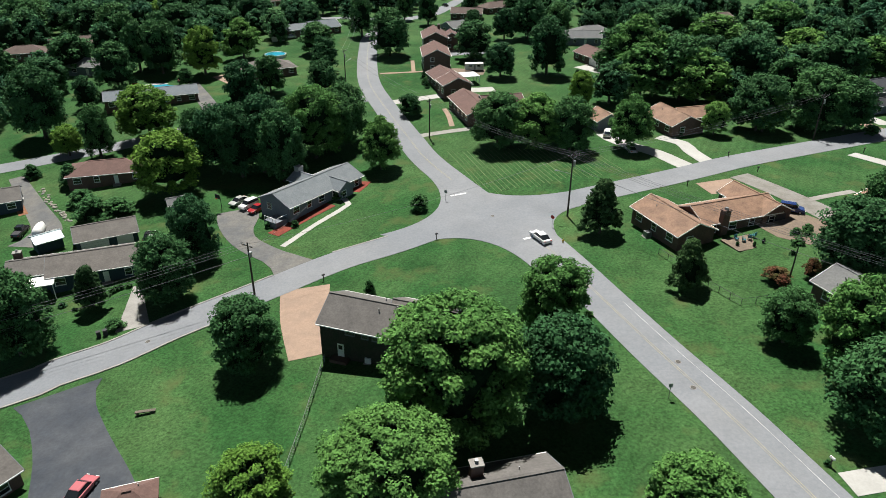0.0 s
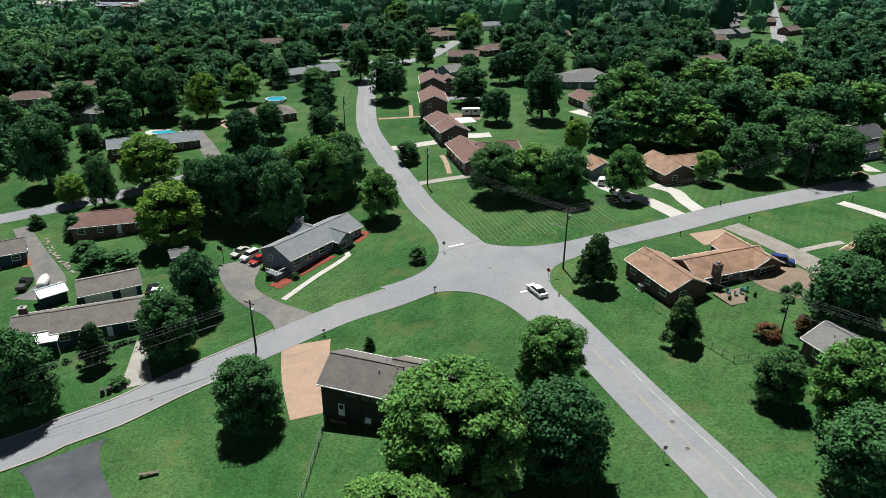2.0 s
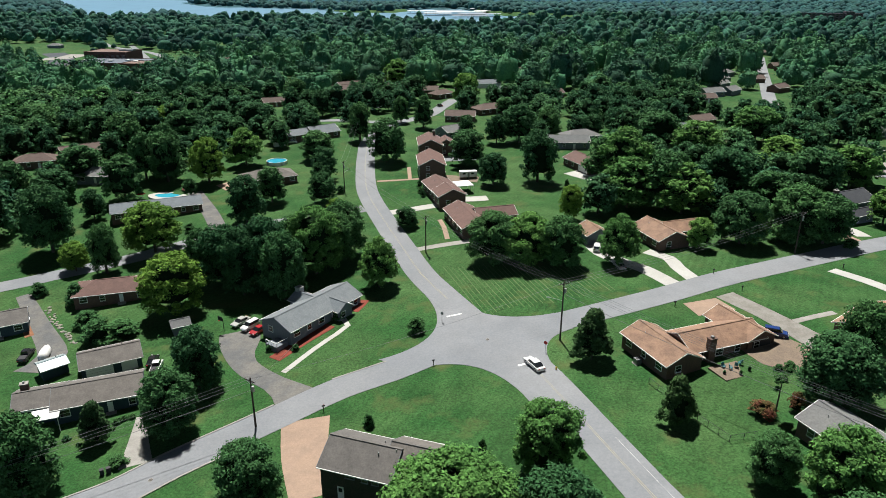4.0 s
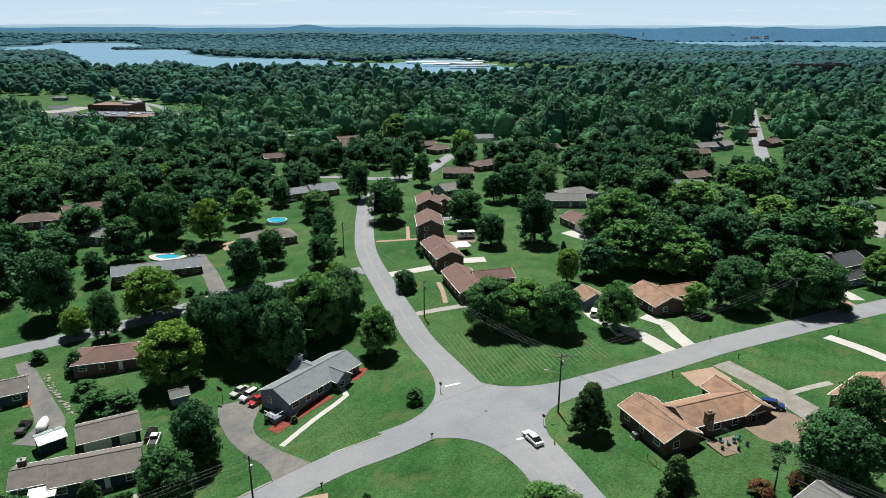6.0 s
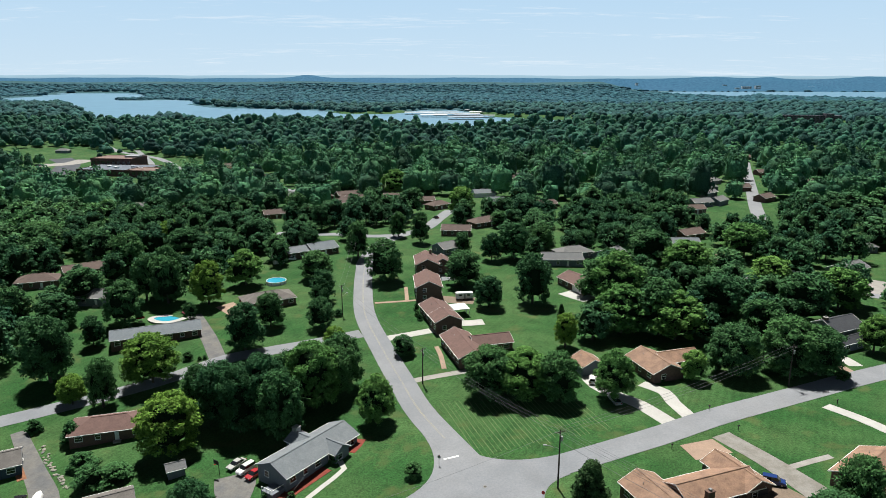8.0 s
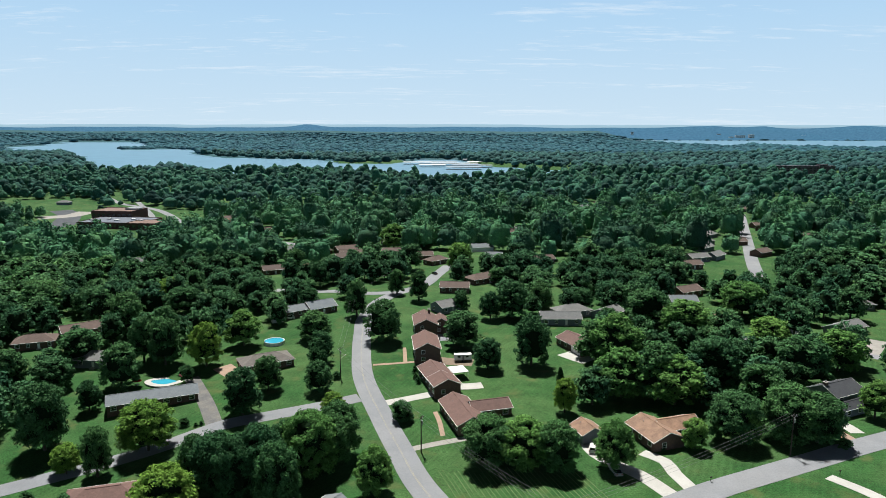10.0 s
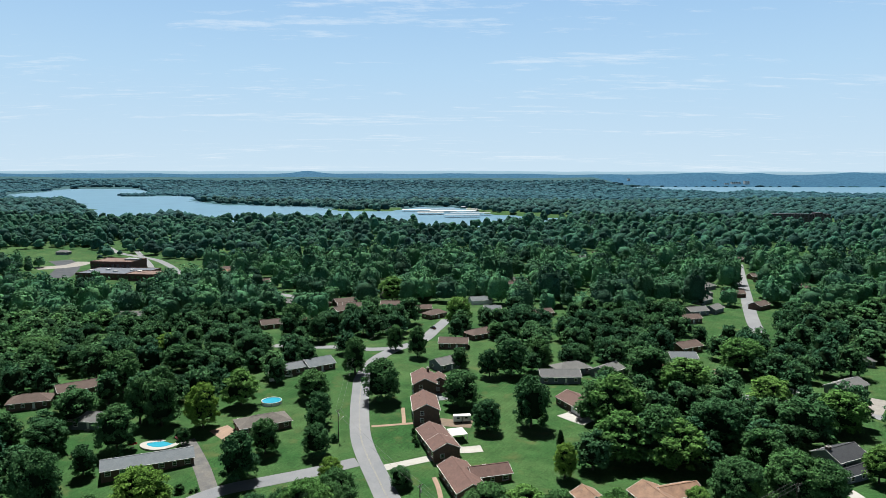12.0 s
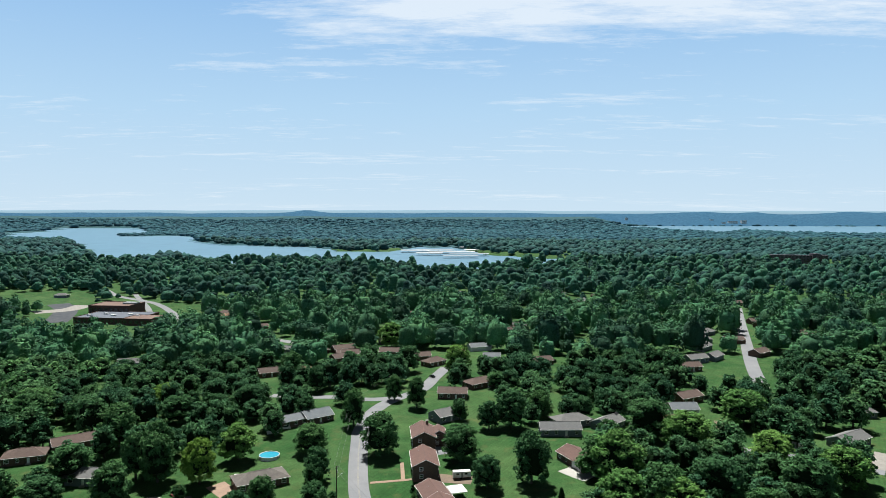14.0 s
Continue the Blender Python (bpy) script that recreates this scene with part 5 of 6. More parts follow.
tagged(new("road_crossing", mesh_of("road_crossing", verts, faces, ASPHALT)), "pale asphalt middle of the street crossing", "road", kind="structure")

# kerbs and paint
KERB = [v for v in ROAD_B if v[0] < -22]
for side in (-1, 1):
    tagged(new("kerb", mesh_of("kerb", *ribbon(KERB if side < 0 else KERB[:-1], 0.34, 0.15, 0.4, 2.0, side * 3.87, 2), CONCRETE)), "pale concrete kerb and gutter", "kerb", kind="structure")
NORTH_KERB = [v for v in ROAD_B if -26 < v[0] < -8]
tagged(new("kerb", mesh_of("kerb", *ribbon(NORTH_KERB, 0.35, 0.12, 0.4, 2.0, -3.85, 2), CONCRETE)), "low grey concrete kerb", "kerb", kind="structure")


def paint(points, width, off, material, label, up=0.078):
    tagged(new("road_marking", mesh_of("road_marking", *ribbon(points, width, up, 0.01, 2.5, off, 1), material)), label, "road marking", kind="structure")


PAINT_WORN = shader("worn_road_paint", (0.440, 0.440, 0.440), 0.85, second=(0.208, 0.208, 0.215), patch=0.5, grain=0.2, scale=5)
SOUTH, NORTH = ROAD_A[:7], ROAD_A[8:16]
for leg in (SOUTH, NORTH):
    for o in (-0.14, 0.14):
        paint(leg, 0.10, o, PAINT_YELLOW, "faded double yellow centre line")
paint(SOUTH[:6], 0.08, 2.3, PAINT_WORN, "thin white edge line")
for a, b in (((12.6, 112.1), (15.8, 113.1)), ((-1.1, 134), (2.2, 135))):
    paint([a, b], 0.6, 0, PAINT_WHITE, "white painted stop line", 0.12)
IRON = shader("cast_iron", (0.078, 0.072, 0.065), 0.7, metal=0.5, grain=0.2, scale=8)
for x, y in ((29.9, 73.8), (30.3, 68.5), (7.4, 122.9), (-47.5, 86.0)):
    ob = thing("manhole_cover", x, y, gz(x, y) + 0.075, 0, "round dark iron manhole cover in the road", "manhole cover")
    part("rim", tube(bmesh.new(), (0, 0, -0.05), (0, 0, 0.015), 0.42, 0.42, 20), CONCRETE, ob)
    part("lid", tube(bmesh.new(), (0, 0, -0.05), (0, 0, 0.025), 0.33, 0.33, 20), IRON, ob)
verts, faces = [], []
for i in range(30):
    # thin rows along the road, each a little ragged
    x, y = 7.2 + i * 1.05, 132.4 + i * 0.35
    n = 31 - i * 0.48 + random.uniform(-2.5, 1.5)
    k = random.uniform(0, 2.5)
    v, f = ribbon([(x - 0.31 * s + random.uniform(-0.15, 0.15), y + 0.95 * s) for s in (k, k + n * 0.33, k + n * 0.66, n)], random.uniform(0.12, 0.26), 0.02, 0.03, 3, 0, 1)
    faces += [tuple(k + len(verts) for k in g) for g in f]
    verts += v
tagged(new("grass_clippings", mesh_of("grass_clippings", verts, faces, CLIPPINGS)), "pale rows of dry clippings on mown grass", "grass", kind="stuff")

# ---- poles and wires ----
WOOD_POLE = shader("weathered_pole", (0.049, 0.039, 0.033), 0.95, grain=0.35, scale=6)
WIRE = shader("wire", (0.104, 0.104, 0.111), 0.5)
STEEL = shader("galvanised_steel", (0.293, 0.299, 0.305), 0.4, metal=0.7, grain=0.1, scale=6)


def utility_pole(x, y, height, turn, lamp=None, drum=True):
    z = gz(x, y)
    ob = thing("utility_pole", x, y, z, turn, "dark wooden utility pole with crossarm and wires", "utility pole", "utility poles")
    part("post", tube(bmesh.new(), (0, 0, -0.6), (0, 0, height), 0.19, 0.12, 10), WOOD_POLE, ob)
    arm = part("crossarm", boxed(0, -0.16, height - 0.5, 2.5, 0.1, 0.13), WOOD_POLE, ob)
    for k in (-1.15, -0.5, 0.5, 1.15):
        part("insulator", tube(bmesh.new(), (k, -0.16, height - 0.44), (k, -0.16, height - 0.2), 0.06, 0.04, 6), STEEL, arm)
    part("brace", tube(bmesh.new(), (-0.8, -0.16, height - 0.55), (0, -0.14, height - 1.2), 0.03), STEEL, ob)
    part("brace", tube(bmesh.new(), (0.8, -0.16, height - 0.55), (0, -0.14, height - 1.2), 0.03), STEEL, ob)
    if drum:
        part("transformer", tube(bmesh.new(), (0.38, 0, height - 2.6), (0.38, 0, height - 1.6), 0.26, 0.26, 12), STEEL, ob)
    if lamp is not None:
        a = math.radians(lamp)
        tip = (math.cos(a) * 2.6, math.sin(a) * 2.6, height - 3.6)
        part("lamp_arm", tube(bmesh.new(), (0, 0, height - 4.2), tip, 0.04), STEEL, ob)
        part("lamp_head", boxed(tip[0] * 1.1, tip[1] * 1.1, tip[2], 0.7, 0.28, 0.16, lamp), STEEL, ob)
    return Vector((x, y, z + height - 0.25))


def wire(p, q, sag=0.9, r=0.022, label="dark overhead power line"):
    bm = bmesh.new()
    p, q = Vector(p), Vector(q)
    n = 14
    pts = [p.lerp(q, i / n) - Vector((0, 0, sag * 4 * (i / n) * (1 - i / n))) for i in range(n + 1)]
    d = (q - p).normalized()
    side = Vector((d.y, -d.x, 0)).normalized()
    rings = [[bm.verts.new(c + side * (r * math.cos(a)) + Vector((0, 0, r * math.sin(a)))) for a in (0.8, 2.4, 3.9, 5.5)] for c in pts]
    for a, b in zip(rings, rings[1:]):
        for i in range(4):
            bm.faces.new((a[i], a[(i + 1) % 4], b[(i + 1) % 4], b[i]))
    tagged(new("power_line", done(bm, "power_line", WIRE)), label, "power line", "overhead power lines")


TOPS = {
    "cross": utility_pole(21.8, 120.9, 13.0, 25, lamp=150),
    "west": utility_pole(-34.0, 98.3, 10.0, -30),
    "north": utility_pole(-7.1, 171.7, 10.5, 60),
    "bend": utility_pole(-37.1, 225.2, 11.0, 70, lamp=-10),
    "east": utility_pole(87.9, 163.2, 11.5, 20),
    "top": utility_pole(-42.3, 302.5, 10.5, 80),
    "far": utility_pole(-28.4, 344.8, 10.5, 60),
    "south_east": utility_pole(72.0, 62.0, 11.5, 35),
    "far_west": utility_pole(-96.0, 64.0, 10.0, -25),
}
for a, b, ds in (("cross", "north", (-1.1, 0, 1.1)), ("north", "bend", (-0.9, 0.9)), ("bend", "top", (-0.9, 0.9)), ("top", "far", (0,)), ("cross", "east", (-1.1, 0, 1.1)), ("cross", "south_east", (-1.15, -0.5, 0.5, 1.15)), ("cross", "west", (0,)), ("west", "far_west", (-1.0, 0.0, 1.0))):
    p, q = TOPS[a], TOPS[b]
    d = (q - p).normalized()
    side = Vector((d.y, -d.x, 0)).normalized()
    for o in ds:
        wire(p + side * o, q + side * o, 1.3 if (q - p).length > 50 else 0.7)
wire(TOPS["cross"] - Vector((0, 0, 2.4)), TOPS["south_east"] - Vector((0, 0, 2.4)), 1.5, 0.035)
wire(TOPS["west"] - Vector((0, 0, 2.2)), TOPS["far_west"] - Vector((0, 0, 2.2)), 1.2, 0.035)
wire(TOPS["west"] - Vector((0, 0, 1.0)), (-30.0, 126.5, gz(-30, 126.5) + 3.4), 0.5)

# ---- vehicles ----
TYRE = shader("tyre_rubber", (0.013, 0.013, 0.013), 0.9)
RIM = shader("alloy", (0.325, 0.325, 0.338), 0.3, metal=0.8)
LENS = shader("clear_lens", (0.560, 0.560, 0.560), 0.1)
TAIL = shader("red_lens", (0.260, 0.013, 0.013), 0.2)
WHEEL = done(tube(bmesh.new(), (0, -0.11, 0), (0, 0.11, 0), 0.33, 0.33, 16), "tyre", TYRE)
HUB = done(tube(bmesh.new(), (0, -0.12, 0), (0, 0.12, 0), 0.2, 0.2, 10), "rim", RIM)


def paint_coat(name, colour):
    return shader(name, colour, 0.25, spec=0.5)


COATS = {k: paint_coat(k + "_car_paint", v) for k, v in {"white": (0.600, 0.600, 0.592), "silver": (0.325, 0.325, 0.312), "red": (0.273, 0.013, 0.019), "blue": (0.013, 0.033, 0.130), "black": (0.008, 0.008, 0.009), "pink": (0.358, 0.104, 0.117)}.items()}


def car(x, y, turn, colour, label, long=4.8, kind="sedan"):
    """A parked vehicle that faces its own +x."""
    z = gz(x, y) + 0.07
    ob = thing("car" if kind != "pickup" else "pickup_truck", x, y, z, turn, label, "car" if kind != "pickup" else "truck")
    k, w = long / 4.8, 1.82
    tall = {"sedan": 1.45, "suv": 1.72, "pickup": 1.8}[kind]
    nose = 0.78 if kind == "sedan" else 0.98
    body = [(-2.4 * k, 0.3), (2.38 * k, 0.28), (2.42 * k, 0.6), (2.2 * k, nose - 0.08), (1.2 * k, nose + 0.1), (-2.3 * k, nose + 0.14), (-2.42 * k, 0.7)]
    if kind == "sedan":
        cab, roof = [(-1.95 * k, nose + 0.1), (1.25 * k, nose + 0.06), (0.45 * k, tall - 0.03), (-1.05 * k, tall - 0.03)], (-1.0, 0.4)
    elif kind == "suv":
        cab, roof = [(-2.3 * k, nose + 0.1), (1.3 * k, nose + 0.06), (0.6 * k, tall - 0.03), (-2.15 * k, tall - 0.03)], (-2.12, 0.55)
    else:
        cab, roof = [(-0.6 * k, nose + 0.1), (1.4 * k, nose + 0.06), (0.8 * k, tall - 0.03), (-0.5 * k, tall - 0.03)], (-0.48, 0.75)
    bm = prism(bmesh.new(), body, "y", -w / 2, w / 2)
    shell = part("body", bm, COATS[colour], ob)
    mod = shell.modifiers.new("edge", "BEVEL")
    mod.width, mod.segments, mod.limit_method = 0.09, 2, "ANGLE"
    bm = prism(bmesh.new(), cab, "y", -w / 2 + 0.12, w / 2 - 0.12)
    for v in bm.verts:
        if v.co.z > tall - 0.1:
            v.co.y *= 0.84
    part("cabin_glass", bm, GLASS, ob, "dark tinted glass")
    part("roof", boxed((roof[0] + roof[1]) / 2 * k, 0, tall, (roof[1] - roof[0]) * k + 0.1, w * 0.74, 0.07, taper=0.92), COATS[colour], ob)
    if kind == "pickup":
        part("truck_bed", boxed(-1.55 * k, 0, nose + 0.15, 1.55 * k, w - 0.35, 0.05), DARK, ob)
    for sx in (-1.45 * k, 1.5 * k):
        for sy in (-w / 2 + 0.08, w / 2 - 0.08):
            wh = part("wheel", WHEEL, None, ob)
            wh.location = (sx, sy, 0.33)
            part("rim", HUB, None, wh)
    for sy in (-0.62, 0.62):
        part("headlight", boxed(2.38 * k, sy, 0.62, 0.1, 0.36, 0.15), LENS, ob)
        part("tail_light", boxed(-2.4 * k, sy, 0.8, 0.08, 0.34, 0.14), TAIL, ob)
        part("mirror", boxed(0.95 * k, sy * 1.55, nose + 0.16, 0.16, 0.14, 0.12), COATS[colour], ob)
    return ob


car(15.6, 111.6, 116, "white", "white sedan with black rear window on the street", 5.2)
car(-47.8, 136.8, 238, "silver", "silver-beige sedan parked on the asphalt driveway", 4.7)
car(-45.0, 134.6, 238, "white", "white hatchback parked beside another car", 4.6, "suv")
car(-42.6, 132.4, 238, "red", "red compact car parked beside the grey house", 4.2)
car(63.4, 118.6, -22, "blue", "dark blue hatchback parked by the brick garage", 4.5, "suv")
car(-42.6, 55.5, 80, "pink", "pinkish red car on the dark driveway", 4.4)
car(-91.3, 126.2, 100, "black", "black pickup truck on the gravel drive", 5.4, "pickup")
car(-62.0, 122.0, 100, "black", "dark car beside the two-bay garage", 4.6)
car(-60.2, 119.5, 100, "white", "white pickup truck beside the garage", 5.0, "pickup")
car(38.5, 168.5, 75, "white", "white van in the driveway under trees", 4.9, "suv")
car(41.5, 156.0, 100, "silver", "silver car on the pale driveway", 4.6)
car(0.4, 271.2, 95, "white", "white van on the parking court", 4.7, "suv")
car(-7.3, 384.6, 120, "black", "black car on the far street", 4.7, "sedan")
car(154.1, 367.5, 5, "red", "red pickup truck on a far street", 4.7, "pickup")
car(-70.1, 292.1, 10, "white", "white pickup truck by the pool yard", 4.7, "pickup")
car(-76.0, 242.1, 20, "white", "white car beside the hipped house", 4.7, "sedan")
car(233.9, 358.2, 40, "white", "white car in a far lot", 4.7, "sedan")
car(31.3, 448.5, 10, "white", "white car by a far house", 4.7, "sedan")
car(-163.1, 285.7, 80, "blue", "blue car by a far garage", 4.7, "sedan")
car(-160.0, 287.6, 80, "red", "red car by a far garage", 4.7, "sedan")


def boat(x, y, turn):
    ob = thing("covered_boat", x, y, gz(x, y) + 0.1, turn, "boat on a trailer under a white cover", "boat")
    bm = bmesh.new()
    rings = []
    for u, w, h in ((-2.6, 0.8, 1.2), (-1.8, 1.05, 1.65), (0, 1.1, 1.8), (1.6, 0.85, 1.6), (2.7, 0.25, 1.1)):
        rings.append([bm.verts.new((u, w * math.cos(a), 0.55 + (h - 0.55) * max(0, math.sin(a)) - 0.25 * (math.sin(a) < -0.1))) for a in np.linspace(-0.3, math.pi + 0.3, 9)])
    for a, b in zip(rings, rings[1:]):
        for i in range(8):
            bm.faces.new((a[i], a[i + 1], b[i + 1], b[i]))
    bm.faces.new(rings[0])
    bm.faces.new(rings[-1][::-1])
    part("cover", bm, WHITE, ob, "", True)
    part("trailer", boxed(-0.3, 0, 0.3, 5.2, 1.4, 0.14), STEEL, ob)
    for sy in (-0.85, 0.85):
        wh = part("wheel", WHEEL, None, ob)
        wh.location = (-0.8, sy, 0.28)


boat(-87.6, 127.0, 105)


def camper(x, y, turn):
    ob = thing("camper_trailer", x, y, gz(x, y), turn, "white camper trailer parked beside a house", "trailer")
    shell = part("body", boxed(0, 0, 1.65, 6.4, 2.3, 2.2), WHITE, ob)
    mod = shell.modifiers.new("edge", "BEVEL")
    mod.width, mod.segments = 0.2, 2
    for k in (-1.6, 1.4):
        part("window", boxed(k, -1.16, 1.95, 1.1, 0.04, 0.6), GLASS, ob)
    part("door", boxed(0, -1.16, 1.5, 0.7, 0.05, 1.7), METAL, ob)
    part("hitch", boxed(3.6, 0, 0.5, 1.2, 0.12, 0.12), STEEL, ob)
    for sy in (-0.95, 0.95):
        wh = part("wheel", WHEEL, None, ob)
        wh.location = (-0.4, sy, 0.33)


camper(5.7, 238.8, 8)

# ---- pools, sheds, yard things ----
POOL_WATER = shader("pool_water", (0.033, 0.273, 0.377), 0.12, spec=0.5, grain=0.06, scale=1.5)


def round_pool(x, y, r):
    ob = thing("round_pool", x, y, gz(x, y), 0, "round above-ground pool with turquoise water", "pool")
    bm = bmesh.new()
    n = 28
    ring = lambda rr, z: [bm.verts.new((math.cos(2 * math.pi * i / n) * rr, math.sin(2 * math.pi * i / n) * rr, z)) for i in range(n)]
    a, b, c, d = ring(r, -0.3), ring(r, 1.2), ring(r - 0.2, 1.2), ring(r - 0.2, 0.6)
    for p, q in ((a, b), (b, c), (c, d)):
        for i in range(n):
            bm.faces.new((p[i], p[(i + 1) % n], q[(i + 1) % n], q[i]))
    part("wall", bm, WHITE, ob)
    part("water", tube(bmesh.new(), (0, 0, 0.2), (0, 0, 1.0), r - 0.21, r - 0.21, 28), POOL_WATER, ob)
    for i in range(14):
        a0 = 2 * math.pi * i / 14
        part("post", boxed(math.cos(a0) * (r + 0.05), math.sin(a0) * (r + 0.05), 0.5, 0.1, 0.1, 1.5, math.degrees(a0)), METAL, ob)


def yard_pool(x, y, turn):
    ob = thing("swimming_pool", x, y, gz(x, y) + 0.05, turn, "kidney-shaped in-ground pool with turquoise water and pale deck", "pool")
    bm = bmesh.new()
    n = 30

    def outline(k, z):
        return [bm.verts.new(((5.0 + k) * math.cos(t), (2.6 + k) * math.sin(t) + 0.9 * math.cos(2 * t), z)) for t in np.linspace(0, 2 * math.pi, n, endpoint=False)]

    a, b, c = outline(2.2, 0.1), outline(0, 0.1), outline(2.2, -0.3)
    for p, q in ((a, b), (c, a)):
        for i in range(n):
            bm.faces.new((p[i], p[(i + 1) % n], q[(i + 1) % n], q[i]))
    part("deck", bm, CONCRETE_PALE, ob)
    bm = bmesh.new()
    bm.faces.new(outline(0.02, 0.04))
    part("water", bm, POOL_WATER, ob)
    part("slide", tube(bmesh.new(), (5.6, 0.6, 0.1), (4.4, 0.2, 1.6), 0.25, 0.25, 8), COATS["pink"], ob)


round_pool(-69.0, 260.7, 4.0)
yard_pool(-98.4, 226.3, 20)
SHED_METAL = shader("pale_blue_metal_roof", (0.21, 0.26, 0.27), 0.45, metal=0.3, grain=0.1, scale=2)
house(-81.9, 120.0, 44.0, 4.8, 3.8, 2.2, 0.7, SHED_METAL, SIDING_TEAL, "small dark shed with pale metal roof", name="shed", panes=False, edge=SIDING)
house(-60.9, 135.0, 30.0, 3.6, 3.0, 2.0, 0.8, ROOF_GREY, SIDING, "small grey garden shed under the trees", name="shed", panes=False, edge=SIDING)
house(-74.7, 288.8, 20, 5.0, 4.0, 2.6, 1.3, ROOF_GREY, SIDING_WHITE, "white garden shed with grey roof near the pool", name="shed", panes=False)


def mailbox(x, y, turn, wood=False):
    ob = thing("mailbox", x, y, gz(x, y), turn, "dark roadside mailbox on a post", "mailbox", "roadside mailboxes")
    part("post", boxed(0, 0, 0.5, 0.12, 0.12, 1.2), WOOD_POLE, ob)
    bm = prism(bmesh.new(), [(-0.1, 1.05), (0.1, 1.05), (0.1, 1.18), (0.06, 1.27), (-0.06, 1.27), (-0.1, 1.18)], "x", -0.28, 0.28)
    bx = part("box", bm, DARK, ob)
    part("flag", boxed(0.1, 0.12, 1.28, 0.04, 0.02, 0.2), TAIL, bx)


for x, y, t in ((-3.5, 114.4, 20), (-22.7, 101.6, 30), (48.3, 133.1, 200), (65.4, 140.1, 200), (94.5, 152.5, 205), (62.7, 150.4, 20), (-66.0, 68.5, 30)):
    mailbox(x, y, t)


def stop_sign(x, y, turn):
    ob = thing("stop_sign", x, y, gz(x, y), turn, "red octagonal stop sign on a steel post, seen from behind", "road sign", "stop signs")
    part("post", boxed(0, 0, 1.1, 0.06, 0.06, 2.6), STEEL, ob)
    bm = bmesh.new()
    tube(bm, (0, -0.045, 2.1), (0, -0.07, 2.1), 0.4, 0.4, 8)
    part("plate", bm, TAIL, ob)
    part("back_plate", tube(bmesh.new(), (0, -0.02, 2.1), (0, -0.043, 2.1), 0.39, 0.39, 8), METAL, ob)


stop_sign(-2.1, 131.8, 150)
stop_sign(18.3, 116.6, -30)
ob = thing("road_sign", 26.8, 66.8, gz(26.8, 66.8), 0, "small rectangular road sign on a steel post", "road sign")
part("post", boxed(0, 0, 1.0, 0.06, 0.06, 2.4), STEEL, ob)
part("plate", boxed(0, 0.04, 1.95, 0.5, 0.03, 0.6), METAL, ob)
HYDRANT = shader("yellow_paint", (0.390, 0.273, 0.033), 0.5)
ob = thing("fire_hydrant", 19.5, 109.9, gz(19.5, 109.9), 0, "small yellow fire hydrant on the grass", "hydrant")
part("barrel", tube(bmesh.new(), (0, 0, -0.1), (0, 0, 0.6), 0.14, 0.13, 10), HYDRANT, ob)
part("bonnet", tube(bmesh.new(), (0, 0, 0.6), (0, 0, 0.78), 0.15, 0.05, 10), HYDRANT, ob)
part("nozzle", tube(bmesh.new(), (-0.26, 0, 0.45), (0.26, 0, 0.45), 0.06, 0.06, 8), HYDRANT, ob)
LOG = shader("weathered_wood", (0.104, 0.091, 0.072), 0.95, grain=0.35, scale=5)
ob = thing("log_bench", -40.8, 69.1, gz(-40.8, 69.1), 14, "grey weathered log bench on the lawn", "bench")
part("seat", boxed(0, 0, 0.42, 2.6, 0.5, 0.12), LOG, ob)
for k in (-1.0, 1.0):
    part("leg", boxed(k, 0, 0.15, 0.25, 0.45, 0.5), LOG, ob)
for i, (x, y) in enumerate(((-56.3, 88.0), (-55.4, 88.4))):
    ob = thing("wheelie_bin", x, y, gz(x, y), 30 + 10 * i, "dark wheeled rubbish bin by the drive", "bin", "rubbish bins")
    part("bin", boxed(0, 0, 0.5, 0.6, 0.6, 1.0), DARK, ob)
    part("lid", boxed(0, 0, 1.04, 0.66, 0.68, 0.08), DARK, ob)
    part("wheel", tube(bmesh.new(), (-0.3, 0.3, 0.12), (0.3, 0.3, 0.12), 0.12), TYRE, ob)
ob = thing("air_conditioner", 34.6, 110.6, gz(34.6, 110.6), 22, "grey outdoor air conditioner beside the brick wall", "air conditioner")
part("case", boxed(0, 0, 0.5, 1.1, 1.1, 1.1), METAL, ob)
part("grille", tube(bmesh.new(), (0, 0, 1.05), (0, 0, 1.1), 0.42, 0.42, 16), DARK, ob)
part("pad", boxed(0, 0, -0.05, 1.5, 1.5, 0.2), CONCRETE, ob)


x, y = -11.9, 77.6
ob = thing("air_conditioner", x, y, gz(x, y), -17, "white outdoor air conditioner behind the ivy-covered house", "air conditioner")
part("case", boxed(0, 0, 0.45, 0.9, 0.9, 0.9), WHITE, ob)
part("grille", tube(bmesh.new(), (0, 0, 0.88), (0, 0, 0.94), 0.34, 0.34, 16), DARK, ob)
part("pad", boxed(0, 0, -0.08, 1.3, 1.3, 0.2), CONCRETE, ob)

x, y = -50.8, 134.0
ob = thing("basketball_hoop", x, y, gz(x, y), 238, "basketball hoop with dark backboard beside the drive", "basketball hoop")
part("pole", tube(bmesh.new(), (0, 0, -0.2), (0, 0, 3.1), 0.07, 0.06, 8), DARK, ob)
part("arm", tube(bmesh.new(), (0, 0, 3.0), (0.6, 0, 3.3), 0.04), DARK, ob)
board = part("backboard", boxed(0.65, 0, 3.4, 0.06, 1.5, 1.0), DARK, ob)
part("rim", tube(bmesh.new(), (0.95, 0, 3.03), (0.95, 0, 3.06), 0.23, 0.23, 14), TAIL, board)

